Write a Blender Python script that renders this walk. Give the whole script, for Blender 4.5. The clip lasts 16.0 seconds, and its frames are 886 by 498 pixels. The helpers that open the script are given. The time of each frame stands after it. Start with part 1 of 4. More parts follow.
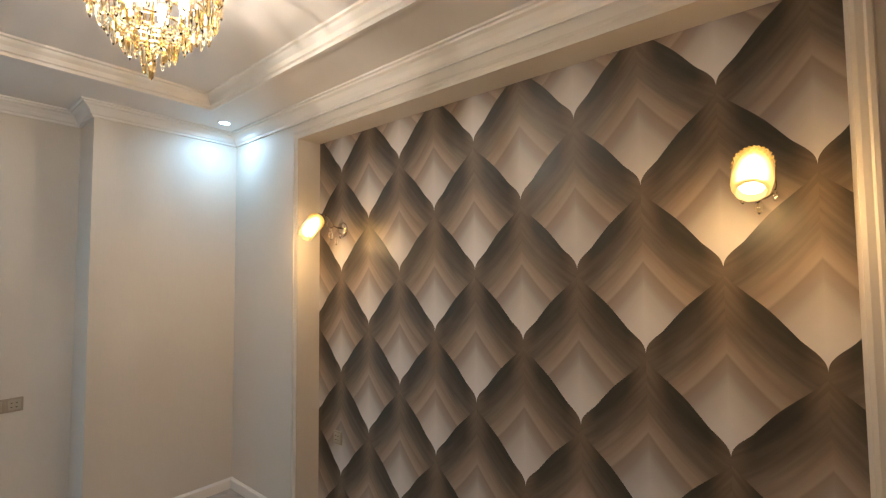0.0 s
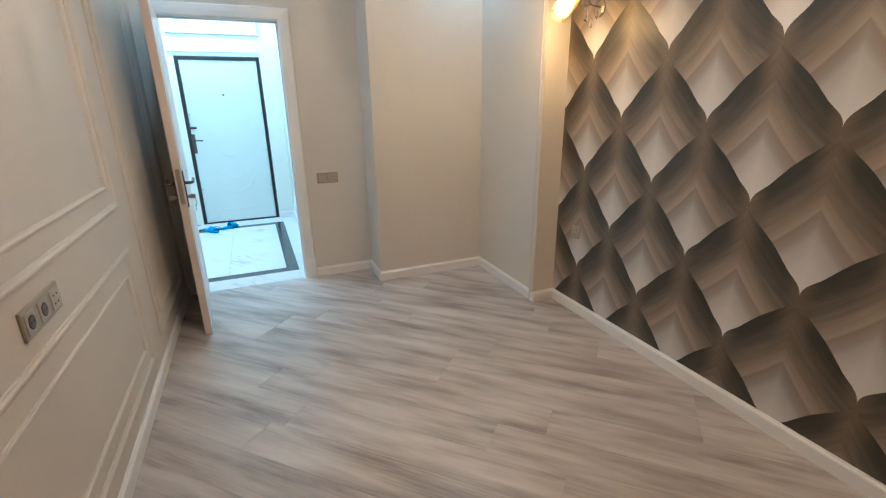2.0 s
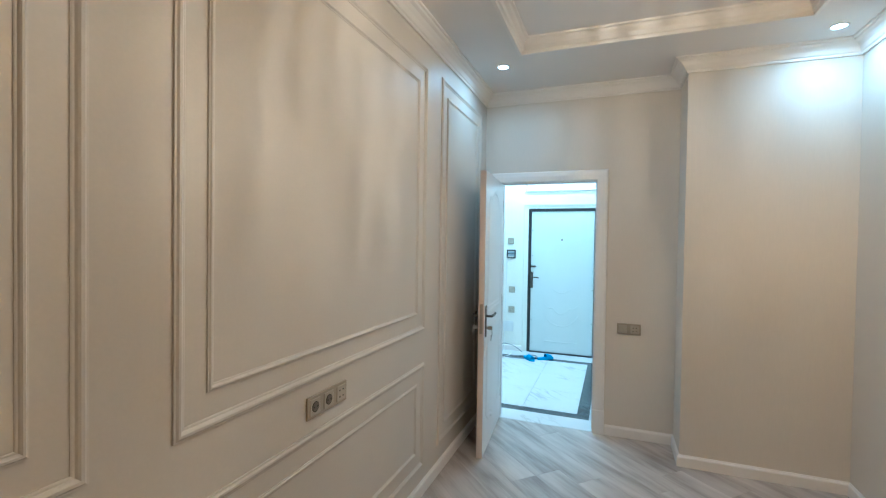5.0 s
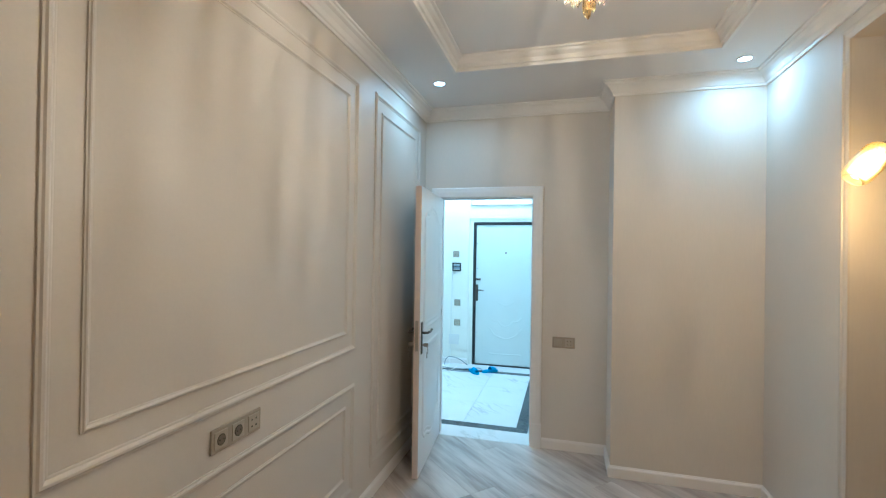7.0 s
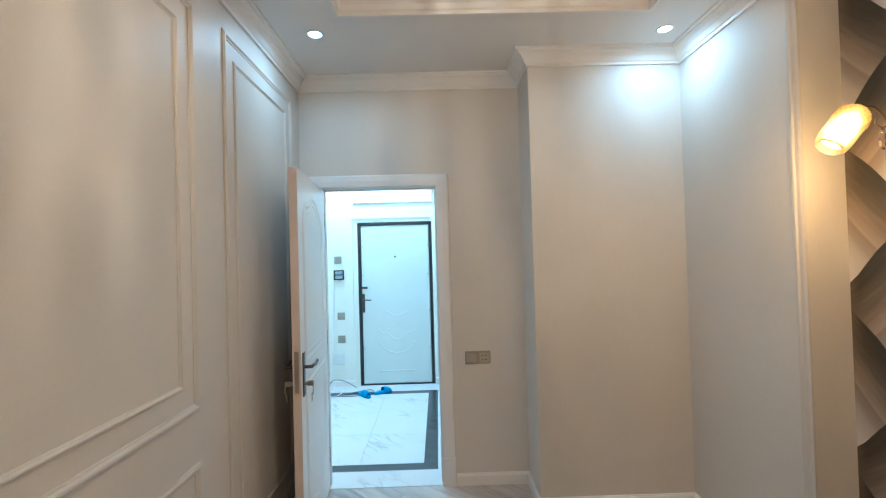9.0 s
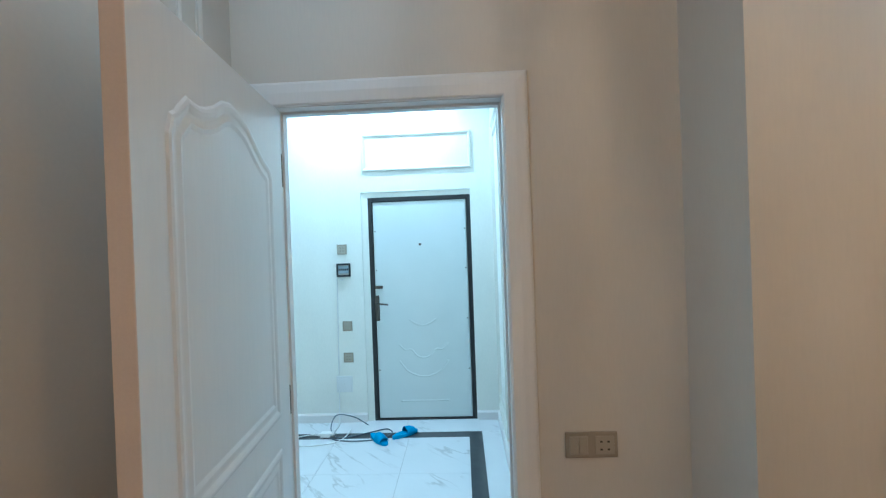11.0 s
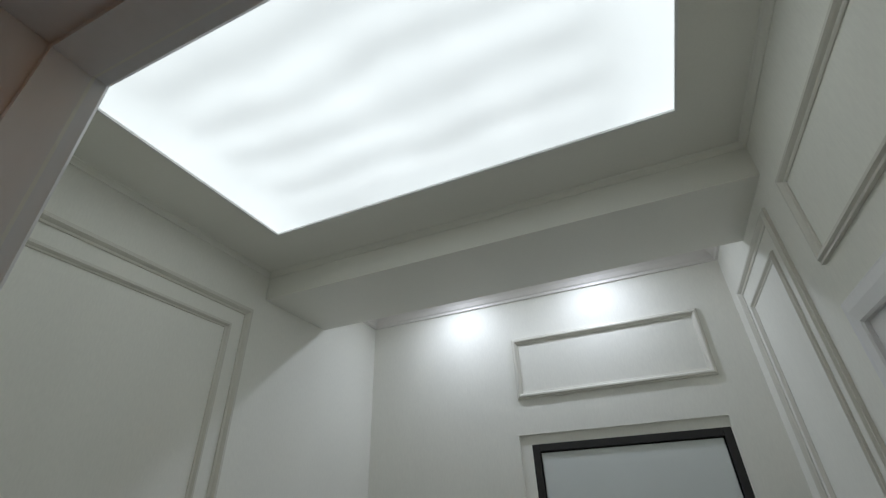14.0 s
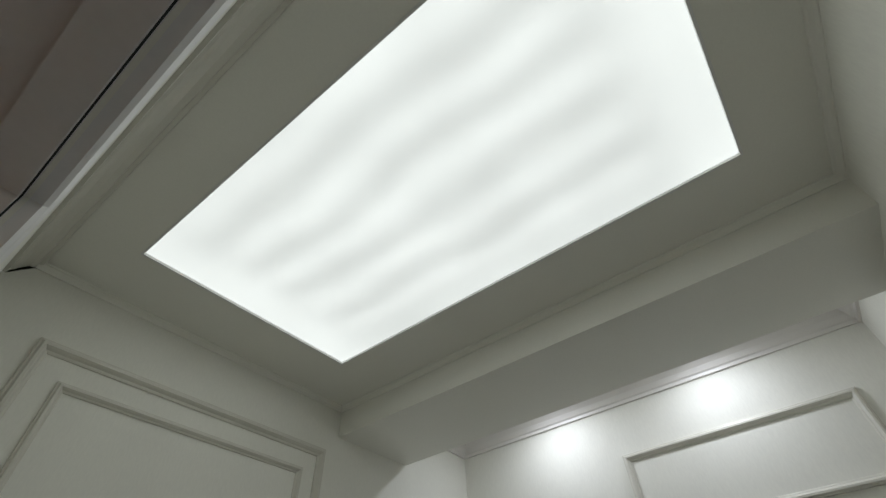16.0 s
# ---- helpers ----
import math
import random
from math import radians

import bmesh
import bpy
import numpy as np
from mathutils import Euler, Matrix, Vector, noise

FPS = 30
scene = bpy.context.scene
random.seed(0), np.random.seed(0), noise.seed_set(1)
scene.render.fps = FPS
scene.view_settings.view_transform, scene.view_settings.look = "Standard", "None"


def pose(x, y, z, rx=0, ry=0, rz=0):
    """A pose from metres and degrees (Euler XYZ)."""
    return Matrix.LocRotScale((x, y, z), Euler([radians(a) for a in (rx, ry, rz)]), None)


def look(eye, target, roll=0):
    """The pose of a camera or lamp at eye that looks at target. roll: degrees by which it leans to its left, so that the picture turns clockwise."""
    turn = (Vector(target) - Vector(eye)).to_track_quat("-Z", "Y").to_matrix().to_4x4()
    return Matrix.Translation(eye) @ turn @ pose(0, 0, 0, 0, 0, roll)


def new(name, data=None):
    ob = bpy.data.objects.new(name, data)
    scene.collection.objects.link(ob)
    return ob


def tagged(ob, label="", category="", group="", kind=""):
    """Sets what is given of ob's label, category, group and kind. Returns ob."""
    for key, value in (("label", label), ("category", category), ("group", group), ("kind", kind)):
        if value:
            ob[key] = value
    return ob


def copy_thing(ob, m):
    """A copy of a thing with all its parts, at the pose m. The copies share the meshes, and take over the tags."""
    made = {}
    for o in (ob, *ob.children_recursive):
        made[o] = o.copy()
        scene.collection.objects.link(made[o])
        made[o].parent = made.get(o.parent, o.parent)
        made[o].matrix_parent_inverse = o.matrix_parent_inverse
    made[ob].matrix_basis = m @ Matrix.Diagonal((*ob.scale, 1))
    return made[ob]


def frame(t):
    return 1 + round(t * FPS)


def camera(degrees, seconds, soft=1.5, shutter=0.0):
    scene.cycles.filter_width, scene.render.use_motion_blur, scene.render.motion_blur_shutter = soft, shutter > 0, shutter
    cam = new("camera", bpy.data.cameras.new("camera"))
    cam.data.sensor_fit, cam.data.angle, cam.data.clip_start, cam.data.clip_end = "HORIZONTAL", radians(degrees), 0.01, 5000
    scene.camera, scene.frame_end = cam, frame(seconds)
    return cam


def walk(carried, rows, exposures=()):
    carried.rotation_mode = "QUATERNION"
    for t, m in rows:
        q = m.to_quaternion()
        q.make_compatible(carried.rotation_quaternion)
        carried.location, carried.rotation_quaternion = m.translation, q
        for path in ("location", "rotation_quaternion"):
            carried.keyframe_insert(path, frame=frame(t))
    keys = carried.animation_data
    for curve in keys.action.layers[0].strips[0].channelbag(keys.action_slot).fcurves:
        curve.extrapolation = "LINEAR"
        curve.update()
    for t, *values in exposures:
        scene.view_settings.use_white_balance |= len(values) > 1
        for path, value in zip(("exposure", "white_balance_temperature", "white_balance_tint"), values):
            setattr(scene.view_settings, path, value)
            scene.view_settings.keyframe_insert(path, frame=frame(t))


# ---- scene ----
cam = camera(89.6, 16.0, soft=1.25)
PATH = [
    (0, (-0.327, -0.007, 1.674), (-1.593, 1.538, 1.778), -0.5),
    (0.5, (-0.360, -0.045, 1.604), (-1.696, 1.429, 1.403), -0.6),
    (1, (-0.370, -0.069, 1.515), (-1.861, 1.139, 0.953), 0.9),
    (1.5, (-0.386, -0.125, 1.451), (-1.945, 0.904, 0.734), 0.8),
    (2, (-0.404, -0.119, 1.453), (-2.157, 0.614, 0.828), -0.8),
    (2.5, (-0.441, 0.005, 1.518), (-2.370, 0.388, 1.155), 1.4),
    (3, (-0.512, 0.091, 1.577), (-2.504, 0.148, 1.409), 1.6),
    (3.5, (-0.597, 0.115, 1.557), (-2.584, -0.048, 1.403), 1.7),
    (4, (-0.516, 0.22, 1.538), (-2.442, -0.29, 1.365), 1.4),
    (6.3, (-0.429, 0.362, 1.539), (-2.28, -0.396, 1.532), 0.8),
    (6.5, (-0.444, 0.381, 1.557), (-2.33, -0.286, 1.568), 0.2),
    (7, (-0.52, 0.438, 1.579), (-2.45, -0.087, 1.591), 0.9),
    (7.5, (-0.576, 0.441, 1.611), (-2.523, -0.013, 1.664), 0.0),
    (8, (-0.713, 0.341, 1.597), (-2.702, 0.142, 1.665), -0.2),
    (8.5, (-0.868, 0.213, 1.595), (-2.866, 0.157, 1.66), -0.7),
    (9, (-1.187, 0.188, 1.557), (-3.186, 0.212, 1.591), -1.6),
    (9.2, (-1.321, 0.163, 1.559), (-3.32, 0.2, 1.578), -1.8),
    (11.3, (-2.958, -0.028, 1.544), (-4.954, -0.157, 1.539), -1.5),
    (11.5, (-3.099, -0.066, 1.554), (-5.091, -0.246, 1.577), -0.7),
    (12, (-3.411, -0.076, 1.553), (-5.399, -0.292, 1.58), -0.9),
    (12.5, (-3.711, 0.025, 1.553), (-5.653, -0.449, 1.633), -0.7),
    (13, (-3.963, -0.059, 1.569), (-5.857, -0.61, 1.903), -1.0),
    (13.5, (-4.138, -0.184, 1.638), (-5.92, -0.761, 2.341), -1.8),
    (14, (-4.218, -0.208, 1.686), (-5.794, -0.874, 2.723), -2.2),
    (14.5, (-4.263, -0.215, 1.716), (-5.734, -0.851, 2.913), -2.9),
    (15, (-4.308, -0.218, 1.7), (-5.79, -0.891, 2.863), -1.9),
    (15.5, (-4.331, -0.214, 1.704), (-5.739, -0.912, 2.94), -4.2),
    (16, (-4.367, -0.184, 1.72), (-5.487, -0.984, 3.171), -3.4),
]
walk(cam, [(t, look(eye, target, roll)) for t, eye, target, roll in PATH],
     [(0.0, 0.33, 4500, -1), (0.5, 0.40, 4540, -1), (1.5, 0.66, 4430, -2), (2.5, 0.58, 4340, -3), (3.5, 0.54, 4220, -5), (7.0, 0.46, 4180, -6), (9.0, 0.44, 4340, -3), (11.3, -0.08, 4520, -1), (12.0, -0.26, 4920, 3), (12.5, -0.50, 5320, 9),
      (13.0, -1.10, 5900, 22), (13.5, -1.58, 6150, 24), (14.2, -2.0, 6380, 20), (16.0, -2.06, 6650, 20)])

# ---- light ----
world = bpy.data.worlds.new("night")
world.use_nodes = True
world.node_tree.nodes["Background"].inputs[0].default_value = (0.02, 0.02, 0.025, 1)
world.node_tree.nodes["Background"].inputs[1].default_value = 0.2
scene.world = world

WARM, COOL = (1.0, 0.645, 0.38), (0.84, 0.98, 0.98)
CHANDELIER_W, SCONCE_W, SPOT_W, PANEL_E, ENTRY_SPOT_W = 53.0, 7.0, 2.3, 3.2, 10.0

# plan, metres
DOOR_X, HALL_X = -4.25, -4.335            # the two faces of the wall with the inner door
LEFT_Y, SIDE_Y, NICHE_Y = -0.745, 1.715, 1.885
COL_X, COL_Y = -3.91, 0.772              # the chase in the corner
EAST_X = 0.5
SOFFIT_Z, TRAY_Z = 2.80, 2.885
OP_Y0, OP_Y1, OP_Z = -0.60, 0.185, 2.045
NICHE_X0, NICHE_X1, NICHE_Z = -3.01, -0.21, 2.60
HL_Y, HR_Y, HALL_Z = -1.775, 0.315, 2.765
ENT_X, ENT_Z = -6.69, 2.90
BEAM_X0, BEAM_X1, BEAM_Z = -6.15, -5.69, 2.625
LP = (-5.427, -4.575, -1.497, 0.10)
CH = (-1.985, 0.50)


# ---- materials ----
def mat(name, color, rough=0.5, metal=0.0, vary=0.06, scale=6.0, bump=0.05, fine=180.0, stretch=(1, 1, 1), spec=0.5, coat=0.0):
    m = bpy.data.materials.new(name)
    m.use_nodes = True
    nt = m.node_tree
    b = nt.nodes["Principled BSDF"]
    b.inputs["Roughness"].default_value = rough
    b.inputs["Metallic"].default_value = metal
    b.inputs["Specular IOR Level"].default_value = spec
    b.inputs["Coat Weight"].default_value = coat
    co = nt.nodes.new("ShaderNodeTexCoord")
    mp = nt.nodes.new("ShaderNodeMapping")
    mp.inputs["Scale"].default_value = stretch
    nt.links.new(co.outputs["Object"], mp.inputs["Vector"])
    n1 = nt.nodes.new("ShaderNodeTexNoise")
    n1.inputs["Scale"].default_value = scale
    n1.inputs["Detail"].default_value = 5
    n2 = nt.nodes.new("ShaderNodeTexNoise")
    n2.inputs["Scale"].default_value = fine
    n2.inputs["Detail"].default_value = 3
    nt.links.new(mp.outputs[0], n1.inputs["Vector"])
    nt.links.new(mp.outputs[0], n2.inputs["Vector"])
    add = nt.nodes.new("ShaderNodeMath")
    add.operation = "ADD"
    nt.links.new(n1.outputs["Fac"], add.inputs[0])
    nt.links.new(n2.outputs["Fac"], add.inputs[1])
    ramp = nt.nodes.new("ShaderNodeMapRange")
    ramp.inputs["From Min"].default_value, ramp.inputs["From Max"].default_value = 0.7, 1.3
    ramp.inputs["To Min"].default_value, ramp.inputs["To Max"].default_value = 1 - vary, 1 + vary
    nt.links.new(add.outputs[0], ramp.inputs["Value"])
    mul = nt.nodes.new("ShaderNodeVectorMath")
    mul.operation = "SCALE"
    mul.inputs[0].default_value = color
    nt.links.new(ramp.outputs[0], mul.inputs["Scale"])
    nt.links.new(mul.outputs[0], b.inputs["Base Color"])
    if bump:
        bp = nt.nodes.new("ShaderNodeBump")
        bp.inputs["Strength"].default_value = bump
        bp.inputs["Distance"].default_value = 0.002
        nt.links.new(add.outputs[0], bp.inputs["Height"])
        nt.links.new(bp.outputs[0], b.inputs["Normal"])
    return m


def glow(name, color, strength):
    m = bpy.data.materials.new(name)
    m.use_nodes = True
    b = m.node_tree.nodes["Principled BSDF"]
    b.inputs["Base Color"].default_value = (0.8, 0.8, 0.8, 1)
    b.inputs["Emission Color"].default_value = (*color, 1)
    b.inputs["Emission Strength"].default_value = strength
    return m


def glass(name, color, rough=0.02, ior=1.5):
    m = bpy.data.materials.new(name)
    m.use_nodes = True
    b = m.node_tree.nodes["Principled BSDF"]
    b.inputs["Base Color"].default_value = (*color, 1)
    b.inputs["Roughness"].default_value = rough
    b.inputs["IOR"].default_value = ior
    b.inputs["Transmission Weight"].default_value = 1.0
    return m


class Nodes:
    """Short hand for arithmetic in a node tree."""
    def __init__(self, nt):
        self.nt = nt

    def op(self, kind, a, b=None, c=None):
        n = self.nt.nodes.new("ShaderNodeMath")
        n.operation = kind
        for i, v in enumerate((a, b, c)):
            if v is None:
                continue
            if isinstance(v, (int, float)):
                n.inputs[i].default_value = v
            else:
                self.nt.links.new(v, n.inputs[i])
        return n.outputs[0]

    def smooth(self, v, lo, hi, a=0.0, b=1.0):
        n = self.nt.nodes.new("ShaderNodeMapRange")
        n.interpolation_type = "SMOOTHSTEP"
        self.nt.links.new(v, n.inputs["Value"])
        for k, x in (("From Min", lo), ("From Max", hi), ("To Min", a), ("To Max", b)):
            n.inputs[k].default_value = x
        return n.outputs[0]

    def mix(self, f, a, b):
        n = self.nt.nodes.new("ShaderNodeMix")
        n.data_type = "RGBA"
        if isinstance(f, (int, float)):
            n.inputs[0].default_value = f
        else:
            self.nt.links.new(f, n.inputs[0])
        for i, v in ((6, a), (7, b)):
            if isinstance(v, tuple):
                n.inputs[i].default_value = (*v, 1)
            else:
                self.nt.links.new(v, n.inputs[i])
        return n.outputs[2]

    def noise(self, vec, scale, detail=4):
        n = self.nt.nodes.new("ShaderNodeTexNoise")
        n.inputs["Scale"].default_value = scale
        n.inputs["Detail"].default_value = detail
        self.nt.links.new(vec, n.inputs["Vector"])
        return n.outputs["Fac"]

    def combine(self, x, y, z=0.0):
        n = self.nt.nodes.new("ShaderNodeCombineXYZ")
        for i, v in enumerate((x, y, z)):
            if isinstance(v, (int, float)):
                n.inputs[i].default_value = v
            else:
                self.nt.links.new(v, n.inputs[i])
        return n.outputs[0]


def wallpaper_material():
    """Printed ogee wallpaper: cells 0.55 m wide and 0.67 m high, each from a pale tip through a tan chevron to a dark, brushed crown."""
    m = bpy.data.materials.new("ogee_wallpaper")
    m.use_nodes = True
    nt = m.node_tree
    k = Nodes(nt)
    bsdf = nt.nodes["Principled BSDF"]
    co = nt.nodes.new("ShaderNodeTexCoord")
    sep = nt.nodes.new("ShaderNodeSeparateXYZ")
    nt.links.new(co.outputs["Object"], sep.inputs[0])
    u = k.op("DIVIDE", k.op("ADD", sep.outputs[0], 0.567), 0.549)
    v = k.op("DIVIDE", k.op("SUBTRACT", sep.outputs[2], 1.68), 0.672)

    def rise(r):
        t = k.op("MINIMUM", k.op("MAXIMUM", k.op("MULTIPLY", r, 2.0), 0.0), 1.0)
        return k.op("MULTIPLY", k.op("MULTIPLY", k.op("MINIMUM", k.op("ADD", k.op("POWER", t, 1.12), k.smooth(t, 0.5, 0.9, 0.0, 0.08)), 1.0), 0.5), k.smooth(t, -0.06, 0.30))

    def half_width(q):
        low = k.op("LESS_THAN", q, 0.5)
        upper = k.op("SUBTRACT", 0.5, rise(k.op("SUBTRACT", q, 0.5)))
        return k.op("ADD", k.op("MULTIPLY", rise(q), low), k.op("MULTIPLY", upper, k.op("SUBTRACT", 1.0, low)))

    def cell(du, dv):
        a = k.op("ADD", u, du)
        p = k.op("ABSOLUTE", k.op("SUBTRACT", a, k.op("ROUND", a)))
        b = k.op("ADD", v, dv)
        q = k.op("SUBTRACT", b, k.op("FLOOR", b))
        return p, q

    pa, qa = cell(0.0, 0.0)
    pb, qb = cell(0.5, 0.5)
    inside = k.op("LESS_THAN", pa, half_width(qa))

    def pick(a, b):
        return k.op("ADD", k.op("MULTIPLY", a, inside), k.op("MULTIPLY", b, k.op("SUBTRACT", 1.0, inside)))
    p, q = pick(pa, pb), pick(qa, qb)
    # chevron lines: steep at the stem, flatter towards the sides
    e = k.op("ADD", q, k.op("SUBTRACT", k.op("MULTIPLY", p, 1.1), k.op("MULTIPLY", k.op("MULTIPLY", p, p), 0.6)))
    side = k.op("MULTIPLY", k.op("SUBTRACT", k.op("MULTIPLY", inside, 2.0), 1.0), k.op("FLOOR", k.op("MULTIPLY", u, 2.0)))
    across = k.combine(k.op("MULTIPLY", e, 30.0), k.op("MULTIPLY", k.op("SUBTRACT", p, q), 1.6), side)
    brush = k.noise(across, 1.0, 4)
    broad = k.noise(k.combine(k.op("MULTIPLY", e, 9.0), k.op("MULTIPLY", k.op("SUBTRACT", p, q), 1.2), side), 1.0, 2)
    wob = k.op("ADD", e, k.op("MULTIPLY", k.op("SUBTRACT", broad, 0.5), k.smooth(e, 0.56, 0.75, 0.0, 0.22)))
    ramp = nt.nodes.new("ShaderNodeValToRGB")
    nt.links.new(wob, ramp.inputs[0])
    stops = ((0.0, (0.70, 0.665, 0.64)), (0.25, (0.59, 0.548, 0.515)), (0.39, (0.44, 0.40, 0.37)), (0.455, (0.32, 0.27, 0.232)), (0.535, (0.25, 0.20, 0.157)),
             (0.555, (0.355, 0.285, 0.218)), (0.62, (0.27, 0.212, 0.157)), (0.70, (0.172, 0.134, 0.096)), (0.80, (0.100, 0.080, 0.057)), (0.90, (0.055, 0.045, 0.032)),
             (1.0, (0.034, 0.030, 0.022)))
    els = ramp.color_ramp.elements
    while len(els) < len(stops):
        els.new(0.5)
    for el, (pos, c) in zip(els, stops):
        el.position, el.color = pos, (*c, 1)
    # a soft brown stem up the middle, which runs on between the neighbours
    stem = k.op("MULTIPLY", k.smooth(p, 0.0, 0.16, 1.0, 0.0), k.smooth(q, 0.50, 0.80))
    fork = k.op("MULTIPLY", k.smooth(p, 0.36, 0.5), k.smooth(q, 0.36, 0.48))
    soft = k.op("MAXIMUM", k.op("MULTIPLY", stem, 0.85), k.op("MULTIPLY", fork, 0.75))
    c2 = k.mix(soft, ramp.outputs[0], (0.165, 0.122, 0.080))
    lines = k.smooth(e, 0.54, 0.72, 0.04, 0.95)
    fleck = k.op("ADD", 1.0, k.op("MULTIPLY", k.op("SUBTRACT", brush, 0.5), lines))
    sc = nt.nodes.new("ShaderNodeVectorMath")
    sc.operation = "SCALE"
    nt.links.new(c2, sc.inputs[0])
    nt.links.new(fleck, sc.inputs["Scale"])
    nt.links.new(sc.outputs[0], bsdf.inputs["Base Color"])
    bsdf.inputs["Roughness"].default_value = 0.42
    fine = k.noise(co.outputs["Object"], 400.0, 2)
    bp = nt.nodes.new("ShaderNodeBump")
    bp.inputs["Strength"].default_value = 0.12
    bp.inputs["Distance"].default_value = 0.001
    nt.links.new(fine, bp.inputs["Height"])
    nt.links.new(bp.outputs[0], bsdf.inputs["Normal"])
    return m


def plank_material():
    """Pale grey-brown laminate; the grain runs along the plank's own x and differs from board to board."""
    m = bpy.data.materials.new("laminate_oak")
    m.use_nodes = True
    nt = m.node_tree
    k = Nodes(nt)
    b = nt.nodes["Principled BSDF"]
    co = nt.nodes.new("ShaderNodeTexCoord")
    info = nt.nodes.new("ShaderNodeObjectInfo")
    sep = nt.nodes.new("ShaderNodeSeparateXYZ")
    nt.links.new(co.outputs["Object"], sep.inputs[0])
    shift = k.op("MULTIPLY", info.outputs["Random"], 40.0)
    along = k.op("ADD", k.op("MULTIPLY", sep.outputs[0], 1.3), shift)
    broad = k.noise(k.combine(k.op("MULTIPLY", along, 1.25), k.op("MULTIPLY", sep.outputs[1], 10.5), shift), 1.0, 4)
    fine = k.noise(k.combine(k.op("MULTIPLY", along, 3.0), k.op("MULTIPLY", sep.outputs[1], 130.0), shift), 1.0, 4)
    f = k.op("ADD", k.op("MULTIPLY", broad, 0.8), k.op("MULTIPLY", fine, 0.2))
    ramp = nt.nodes.new("ShaderNodeValToRGB")
    nt.links.new(f, ramp.inputs[0])
    stops = ((0.29, (0.20, 0.168, 0.147)), (0.41, (0.345, 0.302, 0.273)), (0.52, (0.47, 0.425, 0.39)), (0.68, (0.60, 0.55, 0.51)))
    els = ramp.color_ramp.elements
    while len(els) < len(stops):
        els.new(0.5)
    for el, (pos, c) in zip(els, stops):
        el.position, el.color = pos, (*c, 1)
    tone = k.op("ADD", 0.94, k.op("MULTIPLY", info.outputs["Random"], 0.12))
    sc = nt.nodes.new("ShaderNodeVectorMath")
    sc.operation = "SCALE"
    nt.links.new(ramp.outputs[0], sc.inputs[0])
    nt.links.new(tone, sc.inputs["Scale"])
    nt.links.new(sc.outputs[0], b.inputs["Base Color"])
    nt.links.new(k.smooth(fine, 0.3, 0.7, 0.34, 0.46), b.inputs["Roughness"])
    bp = nt.nodes.new("ShaderNodeBump")
    bp.inputs["Strength"].default_value = 0.1
    bp.inputs["Distance"].default_value = 0.001
    nt.links.new(fine, bp.inputs["Height"])
    nt.links.new(bp.outputs[0], b.inputs["Normal"])
    return m


def marble_material():
    m = bpy.data.materials.new("white_marble_tile")
    m.use_nodes = True
    nt = m.node_tree
    k = Nodes(nt)
    b = nt.nodes["Principled BSDF"]
    co = nt.nodes.new("ShaderNodeTexCoord")
    info = nt.nodes.new("ShaderNodeObjectInfo")
    sep = nt.nodes.new("ShaderNodeSeparateXYZ")
    nt.links.new(co.outputs["Object"], sep.inputs[0])
    shift = k.op("MULTIPLY", info.outputs["Random"], 30.0)
    d1 = k.op("ADD", sep.outputs[0], k.op("MULTIPLY", sep.outputs[1], 0.9))
    d2 = k.op("SUBTRACT", sep.outputs[1], k.op("MULTIPLY", sep.outputs[0], 0.9))
    n = k.noise(k.combine(k.op("MULTIPLY", d1, 1.2), k.op("MULTIPLY", d2, 5.0), shift), 1.0, 6)
    vein = k.smooth(k.op("ABSOLUTE", k.op("SUBTRACT", n, 0.5)), 0.0, 0.03, 1.0, 0.0)
    mask = k.smooth(k.noise(k.combine(sep.outputs[0], sep.outputs[1], shift), 2.2, 2), 0.48, 0.66)
    cloud = k.noise(co.outputs["Object"], 3.0, 4)
    base = k.mix(cloud, (0.78, 0.78, 0.78), (0.70, 0.70, 0.705))
    nt.links.new(k.mix(k.op("MULTIPLY", k.op("MULTIPLY", vein, mask), 0.6), base, (0.42, 0.41, 0.40)), b.inputs["Base Color"])
    b.inputs["Roughness"].default_value = 0.16
    return m


